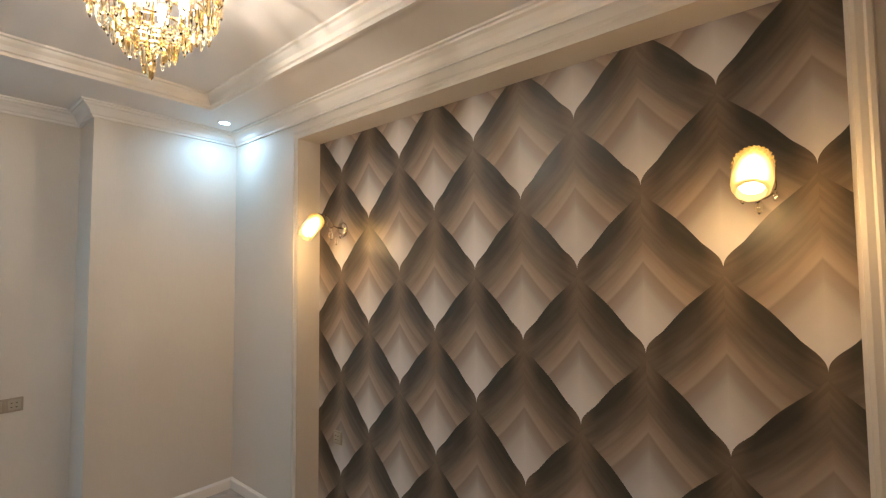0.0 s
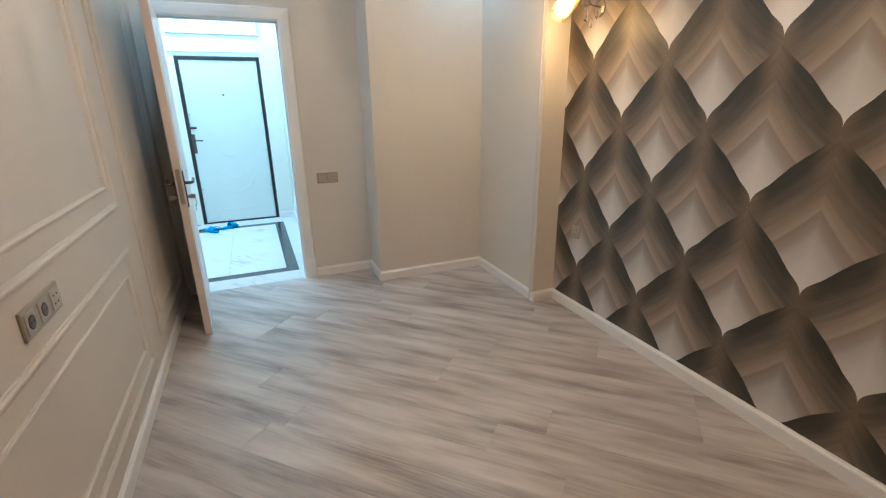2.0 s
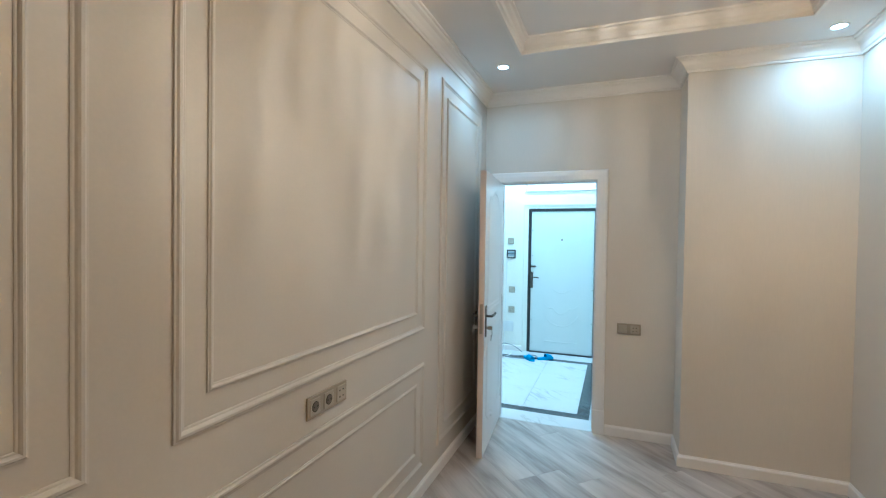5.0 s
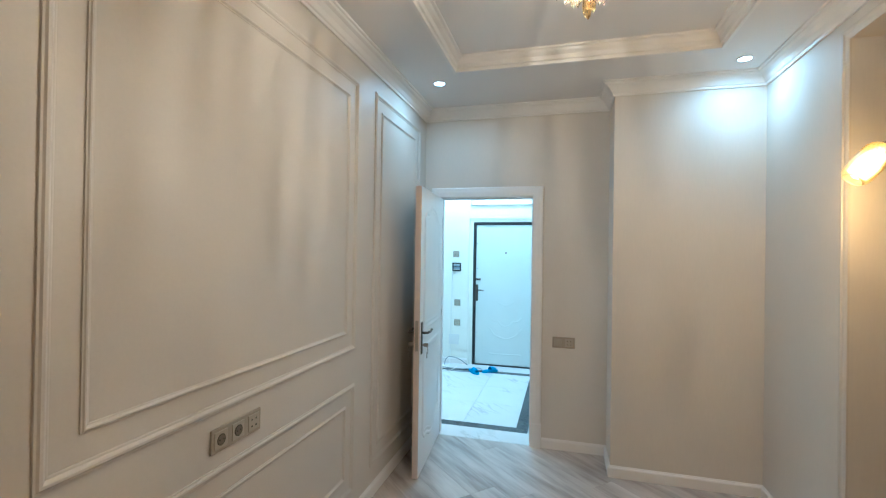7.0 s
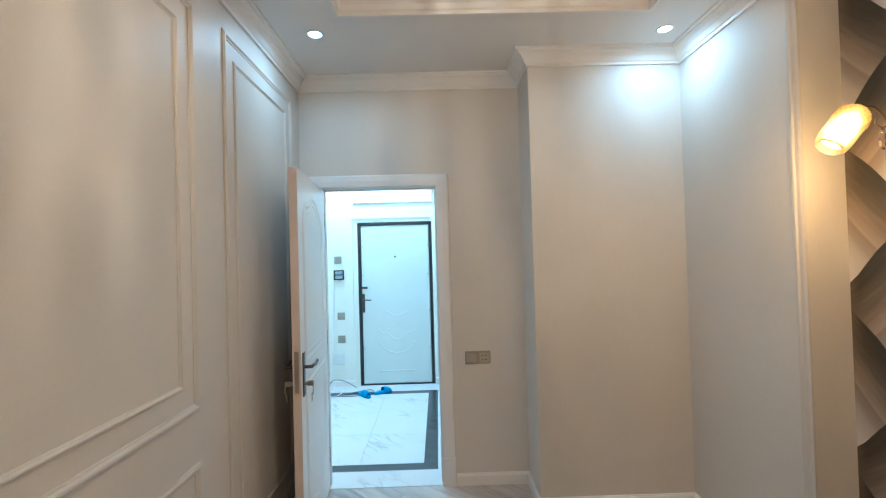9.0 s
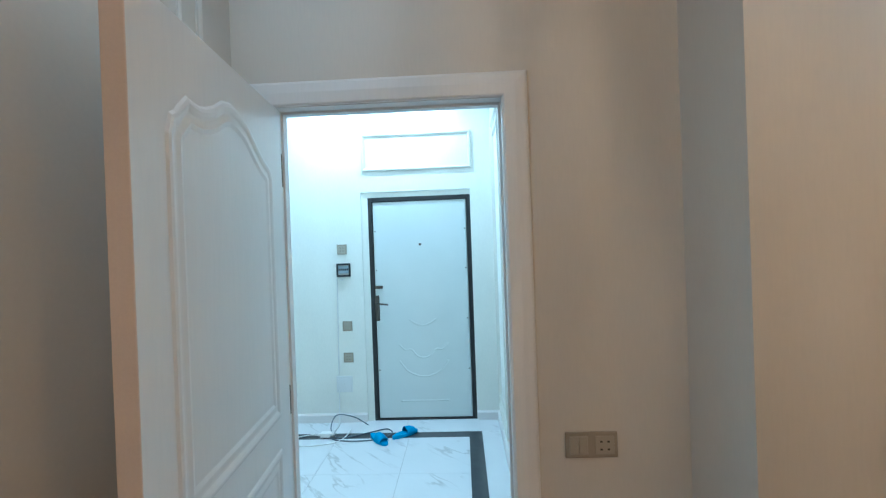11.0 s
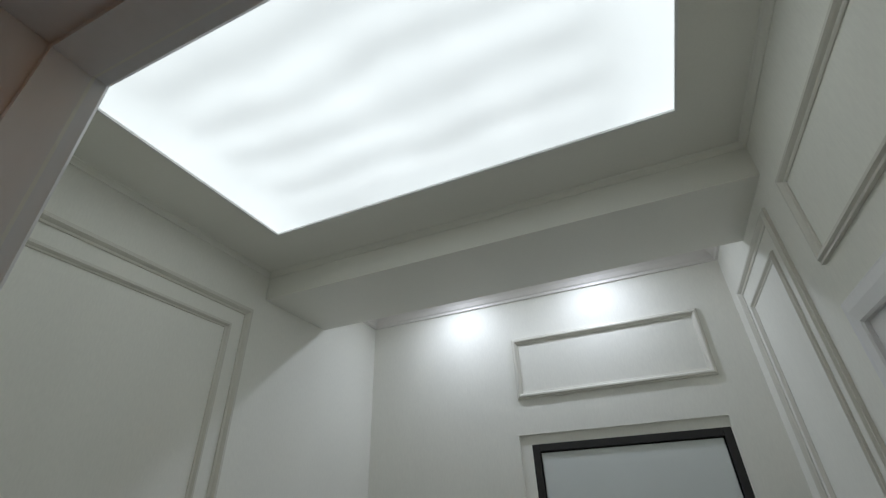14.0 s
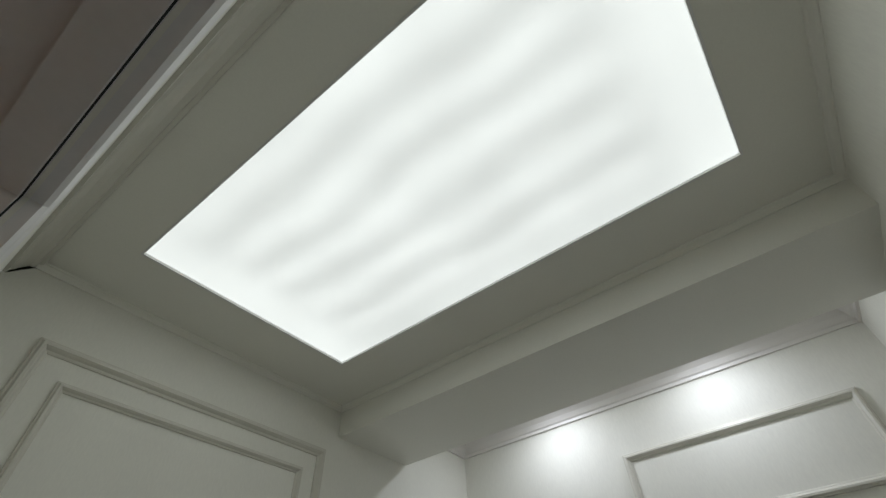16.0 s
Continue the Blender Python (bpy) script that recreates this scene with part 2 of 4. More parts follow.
def stretch_light_material():
    """Lit stretch ceiling: lamp strips behind the sheet show as soft, slightly brighter bands."""
    m = bpy.data.materials.new("lit_stretch_sheet")
    m.use_nodes = True
    nt = m.node_tree
    k = Nodes(nt)
    b = nt.nodes["Principled BSDF"]
    b.inputs["Base Color"].default_value = (0.8, 0.8, 0.8, 1)
    co = nt.nodes.new("ShaderNodeTexCoord")
    sep = nt.nodes.new("ShaderNodeSeparateXYZ")
    nt.links.new(co.outputs["Object"], sep.inputs[0])
    x, y = sep.outputs[0], sep.outputs[1]
    wave = k.op("SINE", k.op("MULTIPLY", k.op("ADD", x, k.op("MULTIPLY", k.noise(co.outputs["Object"], 2.5, 1), 0.12)), 2 * math.pi / 0.17))
    inner = k.op("MULTIPLY", k.smooth(k.op("ABSOLUTE", k.op("ADD", y, 0.70)), 0.50, 0.70, 1.0, 0.0), k.smooth(x, -5.40, -5.22))
    end = k.smooth(k.op("ABSOLUTE", k.op("ADD", y, 0.70)), 0.58, 0.74, 0.0, 0.12)
    s = k.op("ADD", k.op("ADD", 0.93, k.op("MULTIPLY", k.op("MULTIPLY", wave, 0.10), inner)), end)
    mottled = k.op("MULTIPLY", s, k.op("ADD", 0.86, k.op("MULTIPLY", k.noise(co.outputs["Object"], 3.2, 1), 0.28)))
    b.inputs["Emission Color"].default_value = (*HALL_SHEET, 1)
    nt.links.new(k.op("MULTIPLY", mottled, PANEL_E), b.inputs["Emission Strength"])
    return m


HALL_SHEET = (0.87, 1.0, 0.945)
M_WALL = mat("beige_wallpaper", (0.66, 0.615, 0.55), 0.62, vary=0.02, scale=2.0, bump=0.12, fine=140, stretch=(1, 1, 0.12))
M_PAINT = mat("cream_paint", (0.60, 0.558, 0.497), 0.5, vary=0.02, scale=3, bump=0.05, fine=90)
M_HALLW = mat("white_hall_wallpaper", (0.85, 0.84, 0.765), 0.75, vary=0.03, scale=3, bump=0.2, fine=160, stretch=(1, 1, 0.25))
M_CEIL = mat("white_ceiling_paint", (0.74, 0.71, 0.68), 0.45, vary=0.02, scale=2, bump=0.04)
M_CEIL_HALL = mat("white_gloss_ceiling", (0.84, 0.83, 0.755), 0.4, vary=0.02, scale=2, bump=0.02)
M_TRIM = mat("white_plaster_trim", (0.78, 0.75, 0.71), 0.4, vary=0.02, scale=5, bump=0.04)
M_TRIMH = mat("ivory_hall_trim", (0.70, 0.68, 0.60), 0.4, vary=0.02, scale=5, bump=0.04)
M_BASE = mat("white_baseboard_foil", (0.80, 0.77, 0.74), 0.35, vary=0.02, scale=5, bump=0.02)
M_DOOR = mat("white_door_foil", (0.80, 0.79, 0.78), 0.38, vary=0.02, scale=4, bump=0.06, fine=120, stretch=(1, 1, 0.1))
M_STEELDOOR = mat("grey_white_steel", (0.71, 0.745, 0.72), 0.4, vary=0.03, scale=3, bump=0.05, fine=220)
M_EDGE = mat("pinkish_door_edge", (0.70, 0.60, 0.55), 0.4, vary=0.03)
M_DARK = mat("dark_grey_frame", (0.022, 0.021, 0.02), 0.4, vary=0.1)
M_BORDER = mat("dark_stone_border", (0.06, 0.065, 0.07), 0.2, vary=0.2, scale=12, bump=0.02)
M_GROUT = mat("grey_screed", (0.35, 0.34, 0.33), 0.9, vary=0.1, scale=20)
M_PAPER = wallpaper_material()
M_PLANK = plank_material()
M_MARBLE = marble_material()
M_SHEET = stretch_light_material()
M_STEEL = mat("satin_nickel", (0.42, 0.39, 0.35), 0.3, metal=1.0, vary=0.05, scale=30, bump=0)
M_NICKEL = mat("dull_nickel", (0.20, 0.19, 0.17), 0.38, metal=1.0, vary=0.06, scale=30, bump=0)
M_CHAMPAGNE = mat("champagne_metal", (0.50, 0.42, 0.31), 0.25, metal=1.0, vary=0.05, scale=30, bump=0)
M_BRONZE = mat("dark_bronze", (0.12, 0.105, 0.09), 0.35, metal=0.9, vary=0.1, scale=30, bump=0)
M_PLATE = mat("champagne_plastic", (0.34, 0.30, 0.23), 0.38, vary=0.04, bump=0)
M_PLATE2 = mat("champagne_insert", (0.40, 0.355, 0.28), 0.32, vary=0.04, bump=0)
M_HOLE = mat("socket_black", (0.03, 0.03, 0.03), 0.5, bump=0)
M_WELL = mat("bronze_socket_well", (0.13, 0.11, 0.085), 0.4, vary=0.04, bump=0)
M_WHITE = mat("white_plastic", (0.78, 0.78, 0.76), 0.35, bump=0)
M_BREAKER = mat("blue_grey_plastic", (0.42, 0.50, 0.58), 0.35, bump=0)
M_LEAD = mat("dark_grey_rubber", (0.10, 0.13, 0.16), 0.5, bump=0)
M_BLACK = mat("black_plastic", (0.02, 0.022, 0.025), 0.35, bump=0)
M_BLUE = mat("blue_rubber", (0.02, 0.27, 0.55), 0.5, vary=0.1, scale=30)
M_GOLD = mat("polished_gold", (0.86, 0.66, 0.30), 0.2, metal=1.0, bump=0)
M_AMBER = glass("amber_crystal", (1.0, 0.82, 0.42), 0.03)
M_CLEAR = glass("clear_crystal", (1.0, 0.95, 0.86), 0.02)
M_SHADE = glass("frosted_amber_glass", (1.0, 0.74, 0.30), 0.30)
M_BULB = glow("warm_bulb", (1.0, 0.78, 0.40), 22)
M_SCONCE_BULB = glow("amber_bulb", (1.0, 0.66, 0.24), 11)
M_SPOT = glow("cool_downlight", (0.72, 0.93, 1.0), 25)


# ---- mesh helpers ----
def finish(name, bm, material, parent=None, smooth=False):
    me = bpy.data.meshes.new(name)
    bmesh.ops.recalc_face_normals(bm, faces=bm.faces)
    bm.to_mesh(me)
    bm.free()
    for mt in (material if isinstance(material, (list, tuple)) else [material]):
        me.materials.append(mt)
    if smooth:
        for f in me.polygons:
            f.use_smooth = True
    ob = new(name, me)
    if parent:
        ob.parent = parent
    return ob


def add_box(bm, x0, x1, y0, y1, z0, z1, bev=0.0, m=None):
    r = bmesh.ops.create_cube(bm, size=1.0, matrix=Matrix.LocRotScale(((x0 + x1) / 2, (y0 + y1) / 2, (z0 + z1) / 2), None, (abs(x1 - x0), abs(y1 - y0), abs(z1 - z0))))
    vs = r["verts"]
    if bev:
        es = list({e for v in vs for e in v.link_edges})
        vs = [v for v in bmesh.ops.bevel(bm, geom=es, offset=bev, segments=2, profile=0.5, affect="EDGES")["verts"]]
    if m is not None:
        bmesh.ops.transform(bm, matrix=m, verts=list(set(vs)))
    return vs


def boxes(name, list_of, material, parent=None, bev=0.0):
    bm = bmesh.new()
    for b in list_of:
        add_box(bm, *b, bev=bev)
    return finish(name, bm, material, parent)


def add_sweep(bm, path, profile, to, closed=True):
    """Sweep a profile of (inset to the left of the path, height) along a flat path with mitred corners; `to` maps (a, b, h) to the world."""
    n = len(path)
    rows = []
    for i in range(n):
        p = Vector(path[i])
        prev = (p - Vector(path[i - 1])).normalized() if (closed or i > 0) else None
        nxt = (Vector(path[(i + 1) % n]) - p).normalized() if (closed or i < n - 1) else None
        prev = prev if prev is not None else nxt
        nxt = nxt if nxt is not None else prev
        n1, n2 = Vector((-prev.y, prev.x)), Vector((-nxt.y, nxt.x))
        mit = (n1 + n2) / (1 + n1.dot(n2))
        rows.append([bm.verts.new(to(p.x + mit.x * d, p.y + mit.y * d, h)) for d, h in profile])
    for i in range(n if closed else n - 1):
        a, b = rows[i], rows[(i + 1) % n]
        for j in range(len(profile) - 1):
            bm.faces.new((a[j], a[j + 1], b[j + 1], b[j]))
    if not closed:
        for r in (rows[0], rows[-1]):
            bm.faces.new(r)


def flat_map(axis, level, sign):
    """Maps (a, b, h) onto a wall: a along it, b up, h out of it."""
    if axis == "y":
        return lambda a, b, h: (a, level + sign * h, b)
    if axis == "x":
        return lambda a, b, h: (level + sign * h, a, b)
    return lambda a, b, h: (a, b, level + sign * h)


def bead(w, d):
    """A small panel moulding: a fillet, a hollow and a rounded ridge."""
    return [(0, 0), (0, d * 0.55), (w * 0.16, d * 0.62), (w * 0.3, d), (w * 0.52, d), (w * 0.66, d * 0.72), (w * 0.78, d * 0.38), (w * 0.9, d * 0.32), (w, d * 0.2), (w, 0)]


def panel_frame(name, axis, level, sign, a0, a1, b0, b1, w, d, material):
    bm = bmesh.new()
    add_sweep(bm, [(a0, b0), (a1, b0), (a1, b1), (a0, b1)], bead(w, d), flat_map(axis, level, sign))
    return tagged(finish(name, bm, material), "painted plaster moulding frame on the wall", "moulding", kind="structure")


def add_cyl(bm, p, q, r0, r1=None, seg=16, caps=True):
    p, q = Vector(p), Vector(q)
    d = q - p
    rot = d.to_track_quat("Z", "Y").to_matrix().to_4x4()
    bmesh.ops.create_cone(bm, cap_ends=caps, segments=seg, radius1=r0, radius2=r0 if r1 is None else r1, depth=d.length,
                          matrix=Matrix.Translation((p + q) / 2) @ rot)


def add_lathe(bm, profile, seg=24, m=Matrix.Identity(4)):
    rows = [[bm.verts.new(m @ Vector((r * math.cos(2 * math.pi * i / seg), r * math.sin(2 * math.pi * i / seg), z))) for i in range(seg)] for r, z in profile]
    for a, b in zip(rows, rows[1:]):
        for i in range(seg):
            bm.faces.new((a[i], a[(i + 1) % seg], b[(i + 1) % seg], b[i]))


def add_tube(bm, pts, r, seg=8):
    """A round cable or bar through smooth points."""
    dense = []
    n = len(pts)
    P = [Vector(p) for p in pts]
    for i in range(n - 1):
        p0, p1, p2, p3 = P[max(i - 1, 0)], P[i], P[i + 1], P[min(i + 2, n - 1)]
        for s in range(8):
            t = s / 8
            dense.append(0.5 * ((2 * p1) + (p2 - p0) * t + (2 * p0 - 5 * p1 + 4 * p2 - p3) * t * t + (3 * p1 - p0 - 3 * p2 + p3) * t ** 3))
    dense.append(P[-1])
    rows = []
    for i, c in enumerate(dense):
        d = (dense[min(i + 1, len(dense) - 1)] - dense[max(i - 1, 0)]).normalized()
        side = d.cross(Vector((0.13, 0.21, 1))).normalized()
        up = side.cross(d)
        rows.append([bm.verts.new(c + r * (math.cos(2 * math.pi * j / seg) * side + math.sin(2 * math.pi * j / seg) * up)) for j in range(seg)])
    for a, b in zip(rows, rows[1:]):
        for j in range(seg):
            bm.faces.new((a[j], a[(j + 1) % seg], b[(j + 1) % seg], b[j]))
    bm.faces.new(rows[0])
    bm.faces.new(rows[-1])


def structure(ob, label, category):
    return tagged(ob, label, category, kind="structure")


# ---- walls of the room ----
TOP = 3.1
structure(boxes("wall_door", [(HALL_X, DOOR_X, -2.0, OP_Y0, 0, TOP), (HALL_X, DOOR_X, OP_Y1, COL_Y, 0, TOP), (HALL_X, DOOR_X, OP_Y0, OP_Y1, OP_Z, TOP)], M_WALL),
          "beige papered wall with the inner doorway", "wall")
structure(boxes("wall_chase", [(HALL_X, COL_X, COL_Y, SIDE_Y, 0, TOP)], M_WALL), "beige papered chase in the corner", "wall")
structure(boxes("wall_panelled", [(DOOR_X, EAST_X, LEFT_Y - 0.12, LEFT_Y, 0, TOP)], M_PAINT), "cream painted wall with moulded panels", "wall")
structure(boxes("wall_niche_surround", [(HALL_X, NICHE_X0, SIDE_Y, SIDE_Y + 0.3, 0, TOP), (NICHE_X1, EAST_X, SIDE_Y, SIDE_Y + 0.3, 0, TOP),
                                       (NICHE_X0, NICHE_X1, SIDE_Y, SIDE_Y + 0.3, NICHE_Z, TOP)], M_WALL), "cream wall round the papered niche", "wall")
structure(boxes("wall_feature", [(NICHE_X0, NICHE_X1, NICHE_Y, SIDE_Y + 0.3, 0, NICHE_Z)], M_PAPER), "niche wall with brown and white ogee wallpaper", "wall")
structure(boxes("wall_east", [(EAST_X, EAST_X + 0.12, LEFT_Y - 0.12, SIDE_Y + 0.3, 0, TOP)], M_WALL), "plain beige wall that closes the room", "wall")

# ceiling: soffit ring with a shallow tray
TX0, TX1, TY0, TY1 = -3.44, -0.53, -0.29, 1.31
bm = bmesh.new()
add_box(bm, DOOR_X, TX0, LEFT_Y, SIDE_Y, SOFFIT_Z, TOP)
add_box(bm, TX1, EAST_X, LEFT_Y, SIDE_Y, SOFFIT_Z, TOP)
add_box(bm, TX0, TX1, LEFT_Y, TY0, SOFFIT_Z, TOP)
add_box(bm, TX0, TX1, TY1, SIDE_Y, SOFFIT_Z, TOP)
add_box(bm, TX0, TX1, TY0, TY1, TRAY_Z, TOP)
structure(finish("ceiling", bm, M_CEIL), "white tray ceiling with a lower border", "ceiling")

CROWN = [(0.0, -0.092), (0.012, -0.092), (0.014, -0.078), (0.022, -0.072), (0.034, -0.05), (0.052, -0.03), (0.07, -0.022), (0.074, -0.012), (0.086, -0.010), (0.088, 0.0)]
bm = bmesh.new()
add_sweep(bm, [(DOOR_X, LEFT_Y), (EAST_X, LEFT_Y), (EAST_X, SIDE_Y), (COL_X, SIDE_Y), (COL_X, COL_Y), (DOOR_X, COL_Y)], CROWN, flat_map("z", SOFFIT_Z, 1))
structure(finish("crown_moulding", bm, M_TRIM), "white plaster crown moulding round the room", "moulding")
bm = bmesh.new()
add_sweep(bm, [(TX0, TY0), (TX1, TY0), (TX1, TY1), (TX0, TY1)],
          [(-0.014, SOFFIT_Z), (-0.014, SOFFIT_Z - 0.010), (0.004, SOFFIT_Z - 0.010), (0.008, SOFFIT_Z + 0.006), (0.018, SOFFIT_Z + 0.012), (0.022, SOFFIT_Z + 0.038), (0.036, SOFFIT_Z + 0.056), (0.042, SOFFIT_Z + 0.07), (0.056, SOFFIT_Z + 0.074), (0.058, TRAY_Z)],
          flat_map("z", 0, 1))
structure(finish("tray_moulding", bm, M_TRIM), "white plaster moulding round the ceiling tray", "moulding")

# niche edging
bm = bmesh.new()
add_sweep(bm, [(NICHE_X0, 0.0), (NICHE_X0, NICHE_Z), (NICHE_X1, NICHE_Z), (NICHE_X1, 0.0)],
          [(0.0, 0.0), (0.0, 0.008), (0.012, 0.012), (0.03, 0.012), (0.036, 0.018), (0.048, 0.018), (0.054, 0.0)], flat_map("y", SIDE_Y, -1), closed=False)
structure(finish("niche_trim", bm, M_PAINT), "cream moulding round the niche", "moulding")

# panels of the left wall: outer and inner frame each
for x0, x1, z0, z1 in ((-2.92, -1.27, 0.995, 2.57), (-2.92, -1.27, 0.17, 0.80), (-4.08, -3.16, 0.19, 2.60), (-1.07, 0.36, 0.995, 2.57), (-1.07, 0.36, 0.17, 0.80)):
    panel_frame("panel_moulding", "y", LEFT_Y, 1, x0, x1, z0, z1, 0.034, 0.012, M_PAINT)
    i = 0.105
    panel_frame("panel_moulding", "y", LEFT_Y, 1, x0 + i, x1 - i, z0 + i, z1 - i, 0.022, 0.009, M_PAINT)

# baseboards
BASE = [(0.0, 0.0), (0.016, 0.0), (0.016, 0.062), (0.013, 0.07), (0.008, 0.074), (0.006, 0.08), (0.0, 0.08)]


def baseboard(path, material=M_BASE):
    bm = bmesh.new()
    add_sweep(bm, path, BASE, flat_map("z", 0.0, 1), closed=False)
    return structure(finish("baseboard", bm, material), "white moulded baseboard along the floor", "baseboard")


baseboard([(DOOR_X, LEFT_Y), (EAST_X, LEFT_Y), (EAST_X, SIDE_Y), (NICHE_X1, SIDE_Y), (NICHE_X1, NICHE_Y), (NICHE_X0, NICHE_Y), (NICHE_X0, SIDE_Y), (COL_X, SIDE_Y), (COL_X, COL_Y), (DOOR_X, COL_Y), (DOOR_X, OP_Y1 + 0.092)])

# ---- hall shell ----
RD_X0, RD_X1, RD_Z = -5.525, -4.73, 2.05     # door in the hall's side wall
ED_Y0, ED_Y1, ED_Z = -0.86, 0.122, 2.05       # reveal of the entrance door
structure(boxes("wall_hall_left", [(-7.0, HALL_X, HL_Y - 0.15, HL_Y, 0, TOP)], M_HALLW), "white papered hall wall", "wall")
structure(boxes("wall_hall_right", [(-7.0, RD_X0, HR_Y, HR_Y + 0.12, 0, TOP), (RD_X1, HALL_X, HR_Y, HR_Y + 0.12, 0, TOP), (RD_X0, RD_X1, HR_Y, HR_Y + 0.12, RD_Z, TOP)], M_HALLW),
          "white papered hall wall with a side door", "wall")
structure(boxes("wall_entrance", [(ENT_X - 0.2, ENT_X, HL_Y, ED_Y0, 0, TOP), (ENT_X - 0.2, ENT_X, ED_Y1, HR_Y, 0, TOP), (ENT_X - 0.2, ENT_X, ED_Y0, ED_Y1, ED_Z, TOP)], M_HALLW),
          "white papered wall with the entrance door", "wall")
structure(boxes("wall_behind_doors", [(ENT_X - 0.26, ENT_X - 0.2, HL_Y, HR_Y, 0, TOP), (RD_X0 - 0.1, RD_X1 + 0.1, HR_Y + 0.12, HR_Y + 0.18, 0, TOP)], M_HALLW), "plain wall behind the closed doors", "wall")
structure(boxes("hall_lining", [(HALL_X - 0.004, HALL_X, HL_Y, OP_Y0, 0, HALL_Z), (HALL_X - 0.004, HALL_X, OP_Y0, OP_Y1, OP_Z, HALL_Z), (HALL_X - 0.004, HALL_X, OP_Y1, HR_Y, 0, HALL_Z)], M_HALLW),
          "white wallpaper on the hall side of the doorway wall", "wall")
bm = bmesh.new()
lx0, lx1, ly0, ly1 = LP
add_box(bm, BEAM_X1, lx0, HL_Y, HR_Y, HALL_Z, TOP)
add_box(bm, lx1, HALL_X, HL_Y, HR_Y, HALL_Z, TOP)
add_box(bm, lx0, lx1, HL_Y, ly0, HALL_Z, TOP)
add_box(bm, lx0, lx1, ly1, HR_Y, HALL_Z, TOP)
add_box(bm, lx0, lx1, ly0, ly1, HALL_Z + 0.1, TOP)
add_box(bm, BEAM_X0, BEAM_X1, HL_Y, HR_Y, BEAM_Z, TOP)
add_box(bm, ENT_X, BEAM_X0, HL_Y, HR_Y, ENT_Z, TOP)
structure(finish("ceiling_hall", bm, M_CEIL_HALL), "white hall ceiling with a beam before the entrance", "ceiling")
bm = bmesh.new()
add_sweep(bm, [(BEAM_X1, HL_Y), (HALL_X - 0.004, HL_Y), (HALL_X - 0.004, HR_Y), (BEAM_X1, HR_Y)],
          [(0.0, -0.022), (0.004, -0.022), (0.008, -0.014), (0.015, -0.006), (0.020, -0.004), (0.022, 0.0)], flat_map("z", HALL_Z, 1))
structure(finish("hall_cornice", bm, M_CEIL_HALL), "slim ivory cornice round the hall ceiling", "moulding")
bm = bmesh.new()
add_sweep(bm, [(HALL_X - 0.004, HL_Y), (HALL_X - 0.004, HR_Y)], [(a * 0.8, b * 0.8) for a, b in CROWN], flat_map("z", HALL_Z - 0.001, 1), closed=False)
structure(finish("hall_crown_moulding", bm, M_TRIMH), "ivory crown moulding over the doorway", "moulding")
bm = bmesh.new()
add_sweep(bm, [(ENT_X, HL_Y), (BEAM_X0, HL_Y), (BEAM_X0, HR_Y), (ENT_X, HR_Y)], CROWN, flat_map("z", ENT_Z, 1))
structure(finish("entrance_crown_moulding", bm, M_TRIM), "white crown moulding over the entrance", "moulding")
for x0, x1, z0, z1 in ((-5.62, -4.52, 0.19, 2.545),):
    panel_frame("panel_moulding", "y", HL_Y, 1, x0, x1, z0, z1, 0.036, 0.022, M_TRIMH)
    panel_frame("panel_moulding", "y", HL_Y, 1, x0 + 0.1, x1 - 0.1, z0 + 0.1, z1 - 0.1, 0.026, 0.017, M_TRIMH)
panel_frame("panel_moulding", "x", ENT_X, 1, -0.84, 0.14, 2.232, 2.568, 0.034, 0.02, M_TRIMH)
panel_frame("panel_moulding", "y", HR_Y, -1, -5.58, -4.67, 2.23, 2.52, 0.034, 0.018, M_TRIMH)
panel_frame("panel_moulding", "y", HR_Y, -1, -6.51, -5.78, 0.19, 2.55, 0.034, 0.018, M_TRIMH)
panel_frame("panel_moulding", "y", HR_Y, -1, -6.40, -5.89, 0.30, 2.44, 0.024, 0.013, M_TRIMH)
baseboard([(HALL_X - 0.004, OP_Y0 - 0.092), (HALL_X - 0.004, HL_Y)])
baseboard([(ENT_X, ED_Y0), (ENT_X, HL_Y), (HALL_X - 0.004, HL_Y)])
baseboard([(RD_X0 - 0.08, HR_Y), (ENT_X, HR_Y), (ENT_X, ED_Y1)])


# ---- doors ----
def casing(name, axis, level, sign, a0, a1, z1, width=0.085, material=M_DOOR):
    """A door casing of two posts and a head, with a rounded face, swept round the opening."""
    bm = bmesh.new()
    add_sweep(bm, [(a1, 0.0), (a1, z1), (a0, z1), (a0, 0.0)][::-1], [(0.0, 0.0), (0.0, 0.010), (0.006, 0.014), (width * 0.5, 0.016), (width - 0.012, 0.013), (width - 0.004, 0.009), (width, 0.0)], flat_map(axis, level, sign), closed=False)
    return structure(finish(name, bm, material), "white moulded door casing", "door casing")


